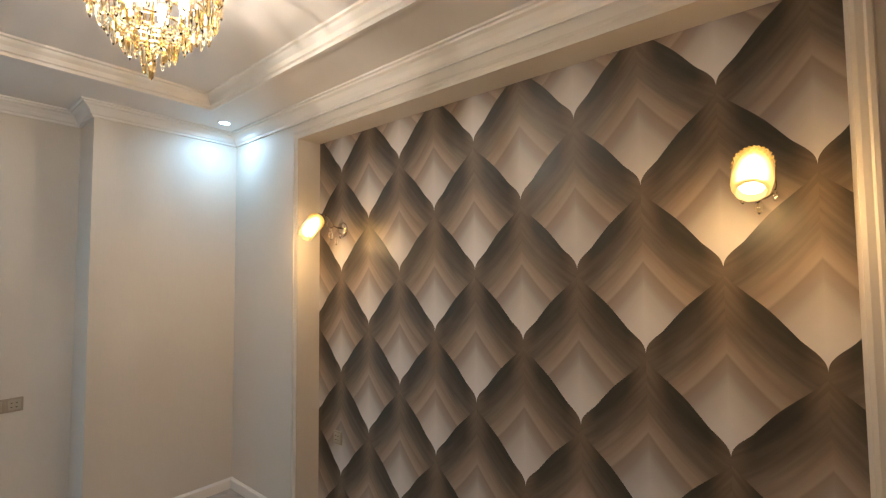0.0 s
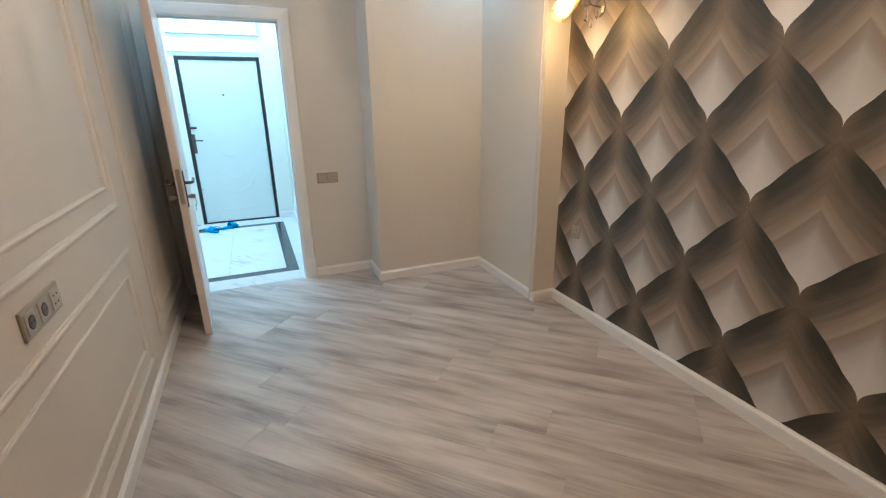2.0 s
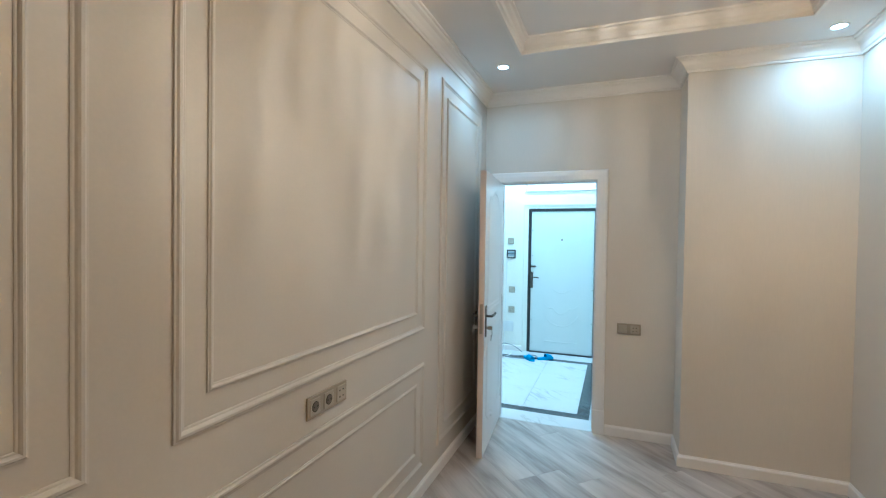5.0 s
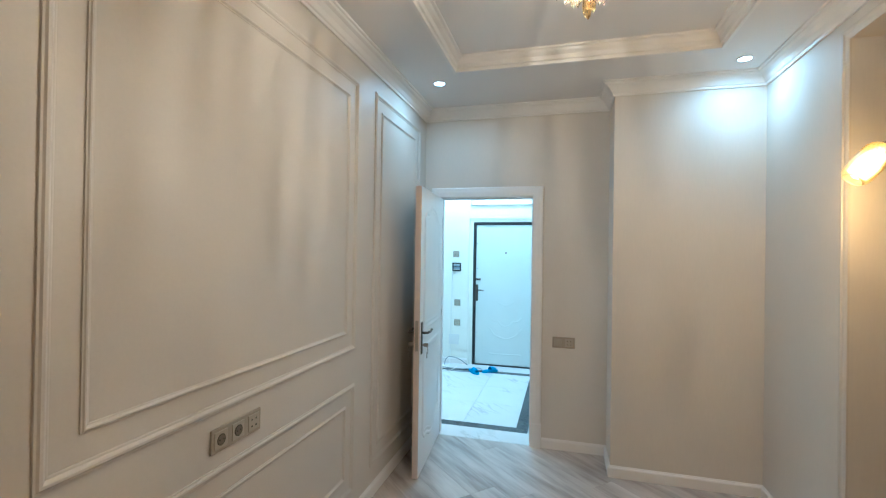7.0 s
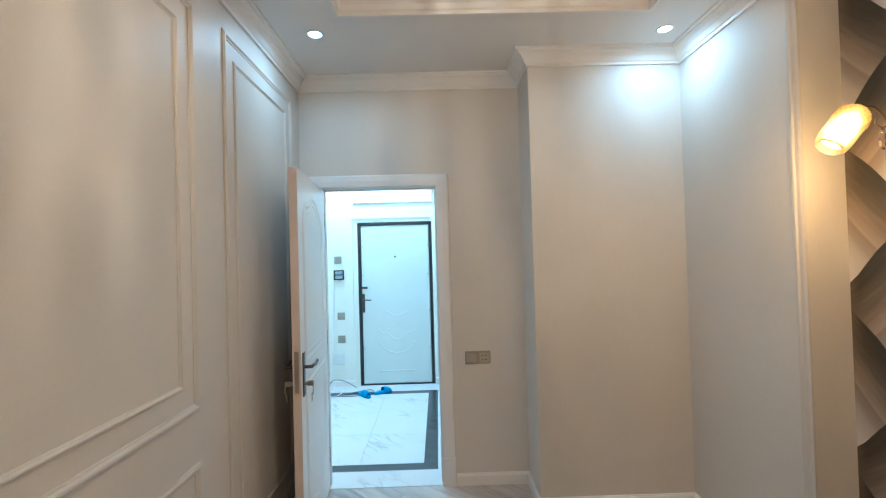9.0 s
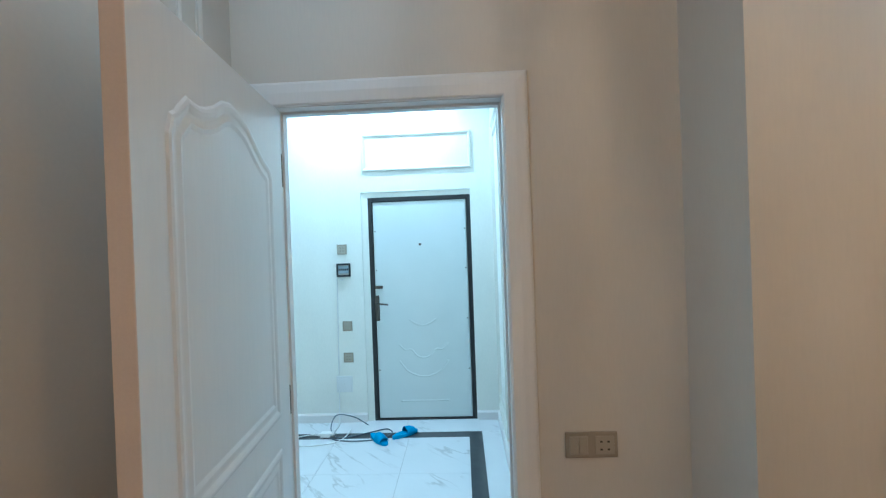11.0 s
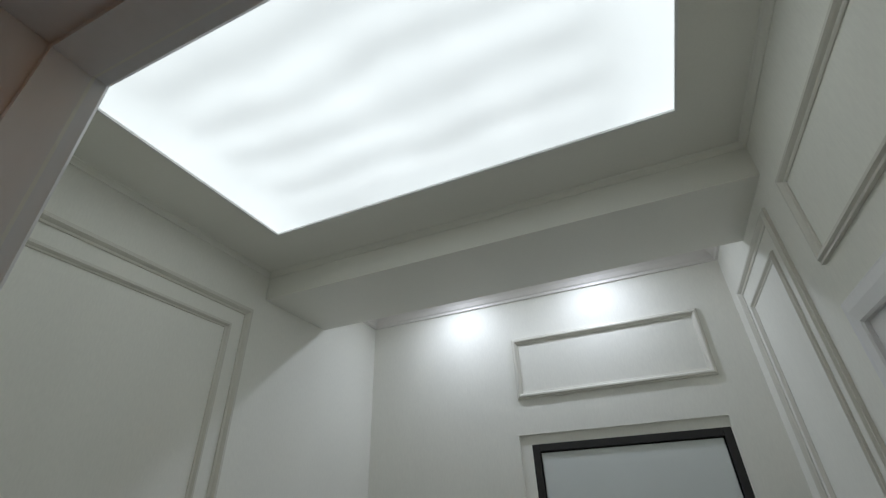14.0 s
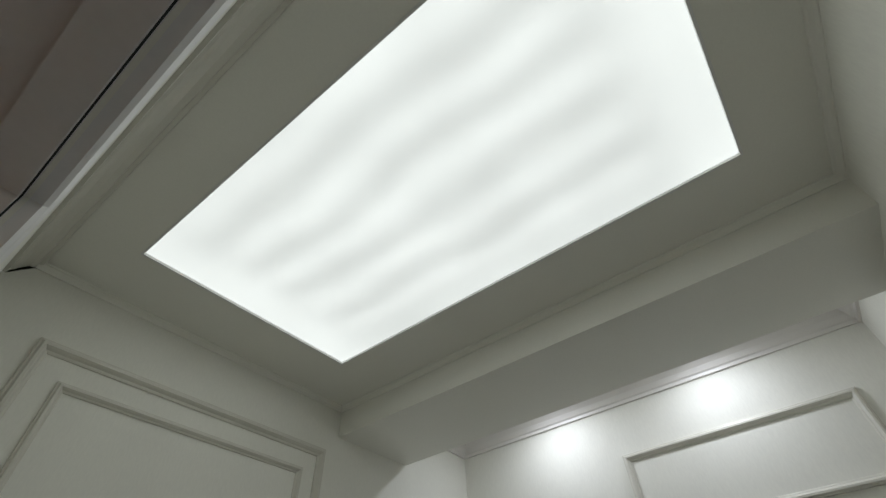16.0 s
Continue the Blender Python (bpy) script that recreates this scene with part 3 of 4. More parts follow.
casing("door_casing", "x", DOOR_X, 1, OP_Y0, OP_Y1, OP_Z)
casing("door_casing", "x", HALL_X - 0.004, -1, OP_Y0, OP_Y1, OP_Z)
structure(boxes("door_lining", [(HALL_X, DOOR_X, OP_Y0 - 0.001, OP_Y0 + 0.003, 0, OP_Z), (HALL_X, DOOR_X, OP_Y1 - 0.003, OP_Y1 + 0.001, 0, OP_Z), (HALL_X, DOOR_X, OP_Y0 + 0.003, OP_Y1 - 0.003, OP_Z - 0.003, OP_Z + 0.001),
                                (HALL_X + 0.002, HALL_X + 0.035, OP_Y0 + 0.003, OP_Y0 + 0.011, 0, OP_Z - 0.003), (HALL_X + 0.002, HALL_X + 0.035, OP_Y0 + 0.011, OP_Y1 - 0.011, OP_Z - 0.012, OP_Z - 0.003),
                                (HALL_X + 0.002, HALL_X + 0.035, OP_Y1 - 0.011, OP_Y1 - 0.003, 0, OP_Z - 0.003)], M_DOOR), "white door lining with a stop", "door lining")

structure(boxes("lining_joint", [(HALL_X + 0.0005, HALL_X + 0.002, OP_Y0 + 0.002, OP_Y1 - 0.002, OP_Z - 0.0037, OP_Z - 0.002),
                                 (HALL_X + 0.0005, HALL_X + 0.002, OP_Y0 + 0.002, OP_Y0 + 0.0037, 0, OP_Z - 0.004)], M_BLACK), "dark open joint between lining and casing", "joint")


def arch_outline(w, h, rise):
    """An upright door panel whose head sweeps up from the hinge side and ends in a scroll, as a closed line, centred on x, from z 0."""
    line = ((0.0, 0.0), (0.035, 0.23), (0.06, 0.27), (0.13, 0.37), (0.22, 0.58), (0.32, 0.84), (0.42, 0.95), (0.51, 1.0), (0.59, 0.93), (0.66, 0.76),
            (0.72, 0.66), (0.77, 0.61), (0.82, 0.61), (0.865, 0.64), (0.91, 0.49), (0.945, 0.34), (0.975, 0.28), (1.0, 0.0))
    pts = [(-w / 2, 0.0), (w / 2, 0.0)]
    pts += [(w * (f - 0.5), h - rise + rise * v) for f, v in reversed(line)]
    return pts


def moulded_leaf(name, w, h, t, material, edge=None, parent=None, rail=0.21):
    """A moulded door leaf: hinge edge at x 0, thickness along y, two raised panels a side."""
    bm = bmesh.new()
    add_box(bm, 0, w, -t / 2, t / 2, 0, h, bev=0.0015)
    if edge is not None:
        for f in bm.faces:
            if abs(f.calc_center_median().x - w) < 0.004:
                f.material_index = 1
    for s in (1, -1):
        to = (lambda s: lambda a, b, hh: (w / 2 + a, s * (t / 2 + hh), b))(s)
        prof = [(0.0, 0.0), (0.006, 0.004), (0.014, 0.0055), (0.022, 0.004), (0.03, 0.0008), (0.036, 0.0008), (0.05, 0.003), (0.062, 0.0)]
        up = [(a, b + 1.0) for a, b in arch_outline(w - rail, h - 1.0 - 0.10, 0.15)]
        add_sweep(bm, up, prof, to)
        low = [(a, 0.90 - b) for a, b in arch_outline(w - rail, 0.90 - 0.16, 0.13)][::-1]
        add_sweep(bm, low, prof, to)
    return finish(name, bm, [material, edge or material], parent)


def lever_set(parent, x, z, t, back, material, keys=True):
    """Long plate with a lever and a key on both faces; `back` is the way the lever points."""
    for s in (1, -1):
        y = s * t / 2
        bm = bmesh.new()
        add_box(bm, x - 0.021, x + 0.021, min(y, y + s * 0.007), max(y, y + s * 0.007), z - 0.15, z + 0.075, bev=0.004)
        p = finish("handle_plate", bm, material, parent)
        bm = bmesh.new()
        add_cyl(bm, (x, y + s * 0.004, z), (x, y + s * 0.045, z), 0.009)
        add_tube(bm, [(x, y + s * 0.045, z), (x + back * 0.03, y + s * 0.05, z + 0.004), (x + back * 0.07, y + s * 0.048, z - 0.004), (x + back * 0.12, y + s * 0.05, z + 0.006)], 0.0085)
        finish("lever", bm, material, parent, True)
        if keys:
            bm = bmesh.new()
            add_cyl(bm, (x, y + s * 0.004, z - 0.085), (x, y + s * 0.02, z - 0.085), 0.009)
            add_box(bm, x - 0.002, x + 0.002, min(y + s * 0.018, y + s * 0.05), max(y + s * 0.018, y + s * 0.05), z - 0.098, z - 0.072, bev=0.001)
            add_tube(bm, [(x, y + s * 0.046, z - 0.092), (x + 0.012, y + s * 0.05, z - 0.12), (x + 0.004, y + s * 0.046, z - 0.145)], 0.0025, 6)
            add_box(bm, x - 0.008, x + 0.010, y + s * 0.042 - 0.002, y + s * 0.042 + 0.002, z - 0.175, z - 0.135, bev=0.001)
            finish("lock", bm, M_STEEL, parent)


# inner door, open into the room
door = new("inner_door")
tagged(door, "white moulded interior door, standing open into the room", "door")
LEAF_W, LEAF_T, LEAF_H = 0.812, 0.042, 2.025
moulded_leaf("leaf", LEAF_W, LEAF_H, LEAF_T, M_DOOR, M_EDGE, door)
lever_set(door, LEAF_W - 0.055, 1.0, LEAF_T, -1, M_BRONZE)
boxes("lock_strip", [(LEAF_W - 0.0005, LEAF_W + 0.002, -0.011, 0.011, 0.88, 1.09)], M_STEEL, door)
bm = bmesh.new()
for z in (0.22, 1.02, 1.83):
    add_cyl(bm, (-0.006, LEAF_T / 2 - 0.004, z - 0.05), (-0.006, LEAF_T / 2 - 0.004, z + 0.05), 0.005, seg=12)
finish("hinge", bm, M_BRONZE, door)
door.matrix_world = pose(-4.262, -0.608, 0.008, 0, 0, 4.9)

bm = bmesh.new()
for z in (0.22, 1.83):
    add_box(bm, DOOR_X - 0.042, DOOR_X - 0.006, OP_Y0 + 0.003, OP_Y0 + 0.006, z - 0.055, z + 0.055, bev=0.001)
    for dz in (-0.035, 0.0, 0.035):
        add_cyl(bm, (DOOR_X - 0.027, OP_Y0 + 0.005, z + dz), (DOOR_X - 0.027, OP_Y0 + 0.0072, z + dz), 0.005, seg=10)
structure(finish("hinge_plate", bm, M_BRONZE), "dark metal hinge plates on the door lining", "hinge")
structure(boxes("casing_plinth", [(DOOR_X, DOOR_X + 0.021, OP_Y1 - 0.001, OP_Y1 + 0.088, 0, 0.19), (DOOR_X, DOOR_X + 0.021, OP_Y0 - 0.088, OP_Y0 + 0.001, 0, 0.19)], M_DOOR, None, 0.002), "white plinth blocks under the door casing", "door casing")

# side door of the hall, closed
sdoor = new("side_door")
tagged(sdoor, "white moulded side door with a chrome lever, closed", "door")
moulded_leaf("leaf", RD_X1 - RD_X0 - 0.046, RD_Z - 0.03, 0.04, M_DOOR, None, sdoor, 0.17)
lever_set(sdoor, RD_X1 - RD_X0 - 0.046 - 0.055, 0.98, 0.04, -1, M_NICKEL)
bm = bmesh.new()
for z in (0.22, 1.79):
    add_cyl(bm, (-0.004, -0.024, z - 0.05), (-0.004, -0.024, z + 0.05), 0.008, seg=12)
finish("hinge", bm, M_BLACK, sdoor)
sdoor.matrix_world = pose(RD_X0 + 0.023, HR_Y + 0.014, 0.008)
casing("side_door_casing", "y", HR_Y, -1, RD_X0, RD_X1, RD_Z, 0.075)
structure(boxes("side_door_lining", [(RD_X0, RD_X0 + 0.02, HR_Y, HR_Y + 0.12, 0, RD_Z), (RD_X1 - 0.02, RD_X1, HR_Y, HR_Y + 0.12, 0, RD_Z), (RD_X0 + 0.02, RD_X1 - 0.02, HR_Y, HR_Y + 0.12, RD_Z - 0.02, RD_Z)], M_DOOR), "white side door lining", "door lining")

# entrance door: pale steel leaf in a dark frame
FX = ENT_X - 0.02
edoor = new("entrance_door")
tagged(edoor, "white steel entrance door with embossed curves in a dark frame", "door")
bm = bmesh.new()
fy0, fy1, fz = -0.80, 0.118, 2.003
for b in ((fy0, fy0 + 0.036, 0, fz), (fy1 - 0.036, fy1, 0, fz), (fy0 + 0.036, fy1 - 0.036, fz - 0.036, fz), (fy0 + 0.036, fy1 - 0.036, 0, 0.014)):
    add_box(bm, FX - 0.1, FX + 0.004, b[0], b[1], b[2], b[3], bev=0.003)
finish("frame", bm, M_DARK, edoor)
bm = bmesh.new()
add_box(bm, FX - 0.07, FX - 0.008, fy0 + 0.041, fy1 - 0.041, 0.018, fz - 0.041, bev=0.004)
finish("leaf", bm, M_STEELDOOR, edoor)
bm = bmesh.new()
cy = (fy0 + fy1) / 2


def emboss(pts):
    add_tube(bm, [(FX - 0.0183, cy + a, z) for a, z in pts], 0.0135, 10)


emboss([(-0.22, 0.68), (-0.17, 0.63), (-0.11, 0.63), (-0.06, 0.575), (0.0, 0.555), (0.06, 0.575), (0.11, 0.63), (0.17, 0.63), (0.22, 0.68)])
emboss([(-0.22, 0.53), (-0.15, 0.44), (-0.06, 0.395), (0.0, 0.388), (0.06, 0.395), (0.15, 0.44), (0.22, 0.53)])
emboss([(-0.12, 0.90), (-0.06, 0.86), (0.0, 0.845), (0.06, 0.86), (0.12, 0.90)])
emboss([(-0.22, 0.17), (0.0, 0.168), (0.22, 0.17)])
finish("embossing", bm, M_STEELDOOR, edoor, True)
bm = bmesh.new()
add_cyl(bm, (FX - 0.01, -0.342, 1.573), (FX + 0.004, -0.342, 1.573), 0.012)
finish("peephole", bm, M_BRONZE, edoor)
bm = bmesh.new()
add_box(bm, FX - 0.009, FX + 0.003, -0.765, -0.725, 0.895, 1.125, bev=0.006)
add_cyl(bm, (FX, -0.745, 1.05), (FX + 0.05, -0.745, 1.05), 0.009)
add_tube(bm, [(FX + 0.05, -0.745, 1.05), (FX + 0.053, -0.70, 1.052), (FX + 0.05, -0.64, 1.046)], 0.008)
finish("handle", bm, M_BRONZE, edoor)
bm = bmesh.new()
add_box(bm, FX - 0.009, FX + 0.002, -0.765, -0.69, 1.185, 1.212, bev=0.003)
add_cyl(bm, (FX, -0.715, 1.198), (FX + 0.02, -0.715, 1.198), 0.012)
finish("upper_lock", bm, M_BRONZE, edoor)
bm = bmesh.new()
for z in (0.45, 0.9, 1.35, 1.7):
    for y in (fy0 + 0.056, fy1 - 0.056):
        add_cyl(bm, (FX - 0.01, y, z), (FX - 0.005, y, z), 0.006, seg=8)
finish("rivet", bm, M_BRONZE, edoor)
structure(boxes("entrance_reveal", [(ENT_X - 0.12, ENT_X - 0.016, ED_Y0, fy0, 0, ED_Z), (ENT_X - 0.12, ENT_X - 0.016, fy1, ED_Y1, 0, ED_Z), (ENT_X - 0.12, ENT_X - 0.016, fy0, fy1, fz, ED_Z)], M_HALLW), "white plaster reveal of the entrance door", "trim")


# ---- wall fittings ----
def wall_plate(axis, level, sign, a, z, kinds, size=0.083, label="", category="socket", plate=M_PLATE, insert=M_PLATE2, group=""):
    """A plate of several units: 'socket' with a round well and two pins, 'switch' with rockers, 'data' with a small slot."""
    f = flat_map(axis, level, sign)
    n = len(kinds)
    root = new("wall_" + category.replace(" ", "_"))
    w = size * n

    def bx(bm, a0, a1, b0, b1, h0, h1, bev=0.002):
        p, q = f(a0, b0, h0), f(a1, b1, h1)
        add_box(bm, min(p[0], q[0]), max(p[0], q[0]), min(p[1], q[1]), max(p[1], q[1]), min(p[2], q[2]), max(p[2], q[2]), bev)
    bm = bmesh.new()
    bx(bm, a - w / 2, a + w / 2, z - size / 2, z + size / 2, 0, 0.009, 0.003)
    finish("plate", bm, plate, root)
    for i, kind in enumerate(kinds):
        c = a - w / 2 + size * (i + 0.5)
        bm = bmesh.new()
        bx(bm, c - size * 0.36, c + size * 0.36, z - size * 0.36, z + size * 0.36, 0.008, 0.012)
        finish("insert", bm, insert, root)
        bm = bmesh.new()
        if kind == "socket":
            add_cyl(bm, f(c, z, 0.0115), f(c, z, 0.0130), size * 0.235, seg=24)
            finish("well", bm, M_HOLE, root)
            bm = bmesh.new()
            add_cyl(bm, f(c, z, 0.0125), f(c, z, 0.0138), size * 0.20, seg=24)
            finish("well_floor", bm, M_WELL, root)
            bm = bmesh.new()
            for d in (-0.0095, 0.0095):
                add_cyl(bm, f(c + d, z, 0.0130), f(c + d, z, 0.0145), 0.0032, seg=10)
            finish("pin_hole", bm, M_HOLE, root)
        elif kind == "blank":
            bx(bm, c - 0.012, c + 0.012, z - 0.012, z + 0.012, 0.0115, 0.0135)
            finish("knob", bm, plate, root)
        elif kind == "switch":
            bx(bm, c - size * 0.34, c - 0.001, z - size * 0.34, z + size * 0.34, 0.011, 0.0145)
            bx(bm, c + 0.001, c + size * 0.34, z - size * 0.34, z + size * 0.34, 0.011, 0.0145)
            finish("rocker", bm, insert, root)
        else:
            for d in (-0.012, 0.012):
                for e in (-0.014, 0.012):
                    bx(bm, c + d - 0.004, c + d + 0.004, z + e - 0.003, z + e + 0.003, 0.0115, 0.0128, 0.0005)
            finish("slot", bm, M_HOLE, root)
    return tagged(root, label, category, group=group)


wall_plate("y", LEFT_Y, 1, -1.942, 0.897, ("data", "socket", "socket"), 0.087, "champagne triple plate with two sockets and data outlet", "socket")
wall_plate("x", DOOR_X, 1, 0.442, 0.862, ("switch", "data"), 0.087, "champagne double switch plate on the beige wall", "switch")
wall_plate("y", NICHE_Y, -1, -2.79, 0.585, ("data",), 0.085, "small champagne outlet on the patterned wallpaper", "socket", group="niche outlets")
wall_plate("y", NICHE_Y, -1, -0.43, 0.62, ("data",), 0.085, "small champagne outlet on the patterned wallpaper", "socket", group="niche outlets")
for z, kd in ((1.55, "data"), (0.862, "switch"), (0.58, "data")):
    wall_plate("x", ENT_X, 1, -1.042 if z > 1 else -1.016, z, (kd,), 0.088, "champagne plate on the white hall wall", "switch", group="entrance wall plates")
wall_plate("x", ENT_X, 1, -1.06, 0.342, ("blank",), 0.145, "square white cover plate low on the wall", "cover plate", M_WHITE, M_WHITE)

box = new("breaker_box")
tagged(box, "small open breaker box with a black rim", "breaker box")
bm = bmesh.new()
for b in ((-1.095, -1.08, 1.305, 1.425), (-0.985, -0.97, 1.305, 1.425), (-1.08, -0.985, 1.41, 1.425), (-1.08, -0.985, 1.305, 1.322)):
    add_box(bm, ENT_X, ENT_X + 0.02, *b, bev=0.003)
finish("rim", bm, M_BLACK, box)
boxes("breaker", [(ENT_X, ENT_X + 0.012, -1.079 + 0.0188 * i, -1.079 + 0.0188 * i + 0.0205, 1.335, 1.40) for i in range(5)], M_BREAKER, box, 0.0015)
boxes("toggle", [(ENT_X + 0.011, ENT_X + 0.02, -1.074 + 0.0188 * i, -1.074 + 0.0188 * i + 0.010, 1.36, 1.378) for i in range(5)], M_BLACK, box, 0.001)
bm = bmesh.new()
add_tube(bm, [(ENT_X + 0.006, -1.03, 1.306), (ENT_X + 0.014, -1.035, 1.285), (ENT_X + 0.008, -1.05, 1.275), (ENT_X + 0.014, -1.075, 1.283)], 0.005, 6)
finish("wire_end", bm, M_WHITE, box, True)

bm = bmesh.new()
add_tube(bm, [(ENT_X + 0.005, -1.095, 1.29), (ENT_X + 0.005, -1.10, 0.9), (ENT_X + 0.005, -1.108, 0.5), (ENT_X + 0.02, -1.11, 0.12), (ENT_X + 0.10, -1.10, 0.007), (-6.42, -1.12, 0.007)], 0.0045, 6)
tagged(finish("wall_cable", bm, M_WHITE, None, True), "thin white cable hanging down the wall", "cable")

# extension leads and plug on the hall floor
bm = bmesh.new()
add_tube(bm, [(-6.56, -0.83, 0.02), (-6.52, -0.95, 0.11), (-6.53, -1.10, 0.12), (-6.43, -1.12, 0.04), (-6.33, -1.02, 0.008), (-6.43, -0.80, 0.008), (-6.50, -0.66, 0.008), (-6.40, -0.60, 0.008), (-6.30, -0.70, 0.008), (-6.27, -0.88, 0.008), (-6.30, -1.05, 0.008), (-6.37, -1.12, 0.012)], 0.0048, 8)
tagged(finish("extension_lead", bm, M_LEAD, None, True), "loose dark grey lead looped on the marble floor", "cable")
bm = bmesh.new()
add_tube(bm, [(-6.36, -1.17, 0.015), (-6.40, -1.28, 0.008), (-6.33, -1.42, 0.007), (-6.22, -1.38, 0.007), (-6.20, -1.20, 0.007), (-6.26, -1.03, 0.007), (-6.36, -0.98, 0.007), (-6.46, -0.96, 0.02)], 0.005, 8)
tagged(finish("white_lead", bm, M_WHITE, None, True), "loose white lead looped on the marble floor", "cable")
bm = bmesh.new()
add_box(bm, -6.40, -6.345, -1.19, -1.10, 0.001, 0.042, bev=0.008)
add_cyl(bm, (-6.372, -1.19, 0.022), (-6.372, -1.215, 0.022), 0.012, 0.008)
add_cyl(bm, (-6.372, -1.10, 0.022), (-6.372, -1.075, 0.022), 0.016)
tagged(finish("extension_socket", bm, M_WHITE), "white extension socket with a plug on the floor", "extension socket")


def slipper(m):
    root = new("slipper")
    tagged(root, "bright blue rubber slide slipper on the marble floor", "slipper", group="pair of slippers")
    bm = bmesh.new()
    n = 20
    rows = []
    for j, z in ((0, 0.0), (1, 0.018), (2, 0.022)):
        row = []
        for i in range(n):
            a = 2 * math.pi * i / n
            x = 0.125 * math.cos(a)
            wv = 0.040 + 0.008 * math.cos(a)
            y = wv * math.sin(a)
            s = 1.0 if j < 2 else 0.9
            row.append(bm.verts.new((x * s, y * s, z + (0.006 if x < 0 and j else 0))))
        rows.append(row)
    for a, b in zip(rows, rows[1:]):
        for i in range(n):
            bm.faces.new((a[i], a[(i + 1) % n], b[(i + 1) % n], b[i]))
    bm.faces.new(rows[0])
    bm.faces.new(rows[-1])
    finish("sole", bm, M_BLUE, root)
    bm = bmesh.new()
    arcs = []
    for x, hgt, off in ((0.0, 0.055, 0.0), (0.045, 0.05, 0.0), (0.085, 0.034, 0.0)):
        for d in (0.0, 0.005):
            arcs.append([bm.verts.new((x, (0.044 - d) * math.cos(math.pi * i / 10), 0.016 + (hgt - d) * math.sin(math.pi * i / 10))) for i in range(11)])
    out, inn = arcs[0::2], arcs[1::2]
    for layer in (out, inn):
        for a, b in zip(layer, layer[1:]):
            for i in range(10):
                bm.faces.new((a[i], a[i + 1], b[i + 1], b[i]))
    for k2 in (0, 2):
        for i in range(10):
            bm.faces.new((out[k2][i], out[k2][i + 1], inn[k2][i + 1], inn[k2][i]))
    finish("strap", bm, M_BLUE, root)
    root.matrix_world = m
    return root


slip = slipper(pose(-6.285, -0.69, 0.002, 0, 0, 40))
copy_thing(slip, pose(-6.385, -0.49, 0.002, 0, 0, 132))


# ---- lamps ----
def downlight(x, y, z, watts, color, label, angle=110):
    root = new("downlight")
    tagged(root, label, "downlight", group="recessed downlights")
    bm = bmesh.new()
    add_lathe(bm, [(0.034, 0.004), (0.036, -0.002), (0.046, -0.004), (0.048, 0.0)], 28)
    finish("ring", bm, M_TRIM, root, True)
    bm = bmesh.new()
    bmesh.ops.create_circle(bm, cap_ends=True, segments=28, radius=0.035, matrix=Matrix.Translation((0, 0, -0.001)))
    finish("lens", bm, M_SPOT, root)
    root.location = (x, y, z - 0.001)
    la = bpy.data.lights.new("downlight_lamp", "AREA")
    la.energy, la.color, la.shape, la.size, la.spread = watts, color, "DISK", 0.07, radians(angle)
    lo = new("downlight_lamp", la)
    lo.parent = root
    lo.location = (0, 0, -0.012)
    return root


for x, y in ((-3.63, -0.455), (-3.655, 1.497)):
    downlight(x, y, SOFFIT_Z, SPOT_W, COOL, "recessed cool white downlight in the ceiling border", 168)
for y in (-1.12, -0.33):
    downlight(-6.42, y, ENT_Z, ENTRY_SPOT_W, (0.80, 0.92, 1.0), "recessed cool white downlight over the entrance", 175)

# lit stretch ceiling of the hall
panel = new("light_panel")
tagged(panel, "large lit white stretch panel in the hall ceiling", "light panel")
boxes("sheet", [(lx0 + 0.004, lx1 - 0.004, ly0 + 0.004, ly1 - 0.004, HALL_Z + 0.006, HALL_Z + 0.02)], M_SHEET, panel)
bm = bmesh.new()
add_sweep(bm, [(lx0, ly0), (lx1, ly0), (lx1, ly1), (lx0, ly1)], [(0.0, 0.02), (0.0, -0.003), (0.007, -0.003), (0.007, 0.006)], flat_map("z", HALL_Z, 1))
finish("rim", bm, M_WHITE, panel)


def crystal_drop(length, r):
    bm = bmesh.new()
    add_lathe(bm, [(0.0008, 0.0), (r * 0.55, -length * 0.12), (r, -length * 0.55), (r * 0.8, -length * 0.82), (0.0008, -length)], 6)
    me = bpy.data.meshes.new("crystal")
    bmesh.ops.recalc_face_normals(bm, faces=bm.faces)
    bm.to_mesh(me)
    bm.free()
    return me


# chandelier: gold plate, rings and tiers of amber and clear drops narrowing to a tip
ch = new("chandelier")
tagged(ch, "gold chandelier with tiers of amber and clear crystal drops", "chandelier")
ch.location = (CH[0], CH[1], TRAY_Z)
bm = bmesh.new()
add_lathe(bm, [(0.001, -0.03), (0.19, -0.03), (0.20, -0.022), (0.20, -0.004), (0.19, 0.0), (0.001, 0.0)], 40)
finish("canopy", bm, M_GOLD, ch)
TIERS = ((0.20, -0.13, 36), (0.20, -0.20, 38), (0.205, -0.27, 42), (0.203, -0.33, 42), (0.19, -0.375, 38), (0.165, -0.41, 34), (0.135, -0.442, 28), (0.105, -0.478, 20), (0.073, -0.512, 13), (0.04, -0.545, 7))
bm = bmesh.new()
for r, z, n in TIERS:
    add_tube(bm, [(r * math.cos(2 * math.pi * i / 24), r * math.sin(2 * math.pi * i / 24), z + 0.09) for i in range(25)], 0.003, 6)
for i in range(6):
    a = 2 * math.pi * i / 6
    add_cyl(bm, (0.17 * math.cos(a), 0.17 * math.sin(a), -0.03), (0.17 * math.cos(a), 0.17 * math.sin(a), -0.20), 0.003, seg=6)
add_cyl(bm, (0, 0, -0.03), (0, 0, -0.42), 0.005, seg=8)
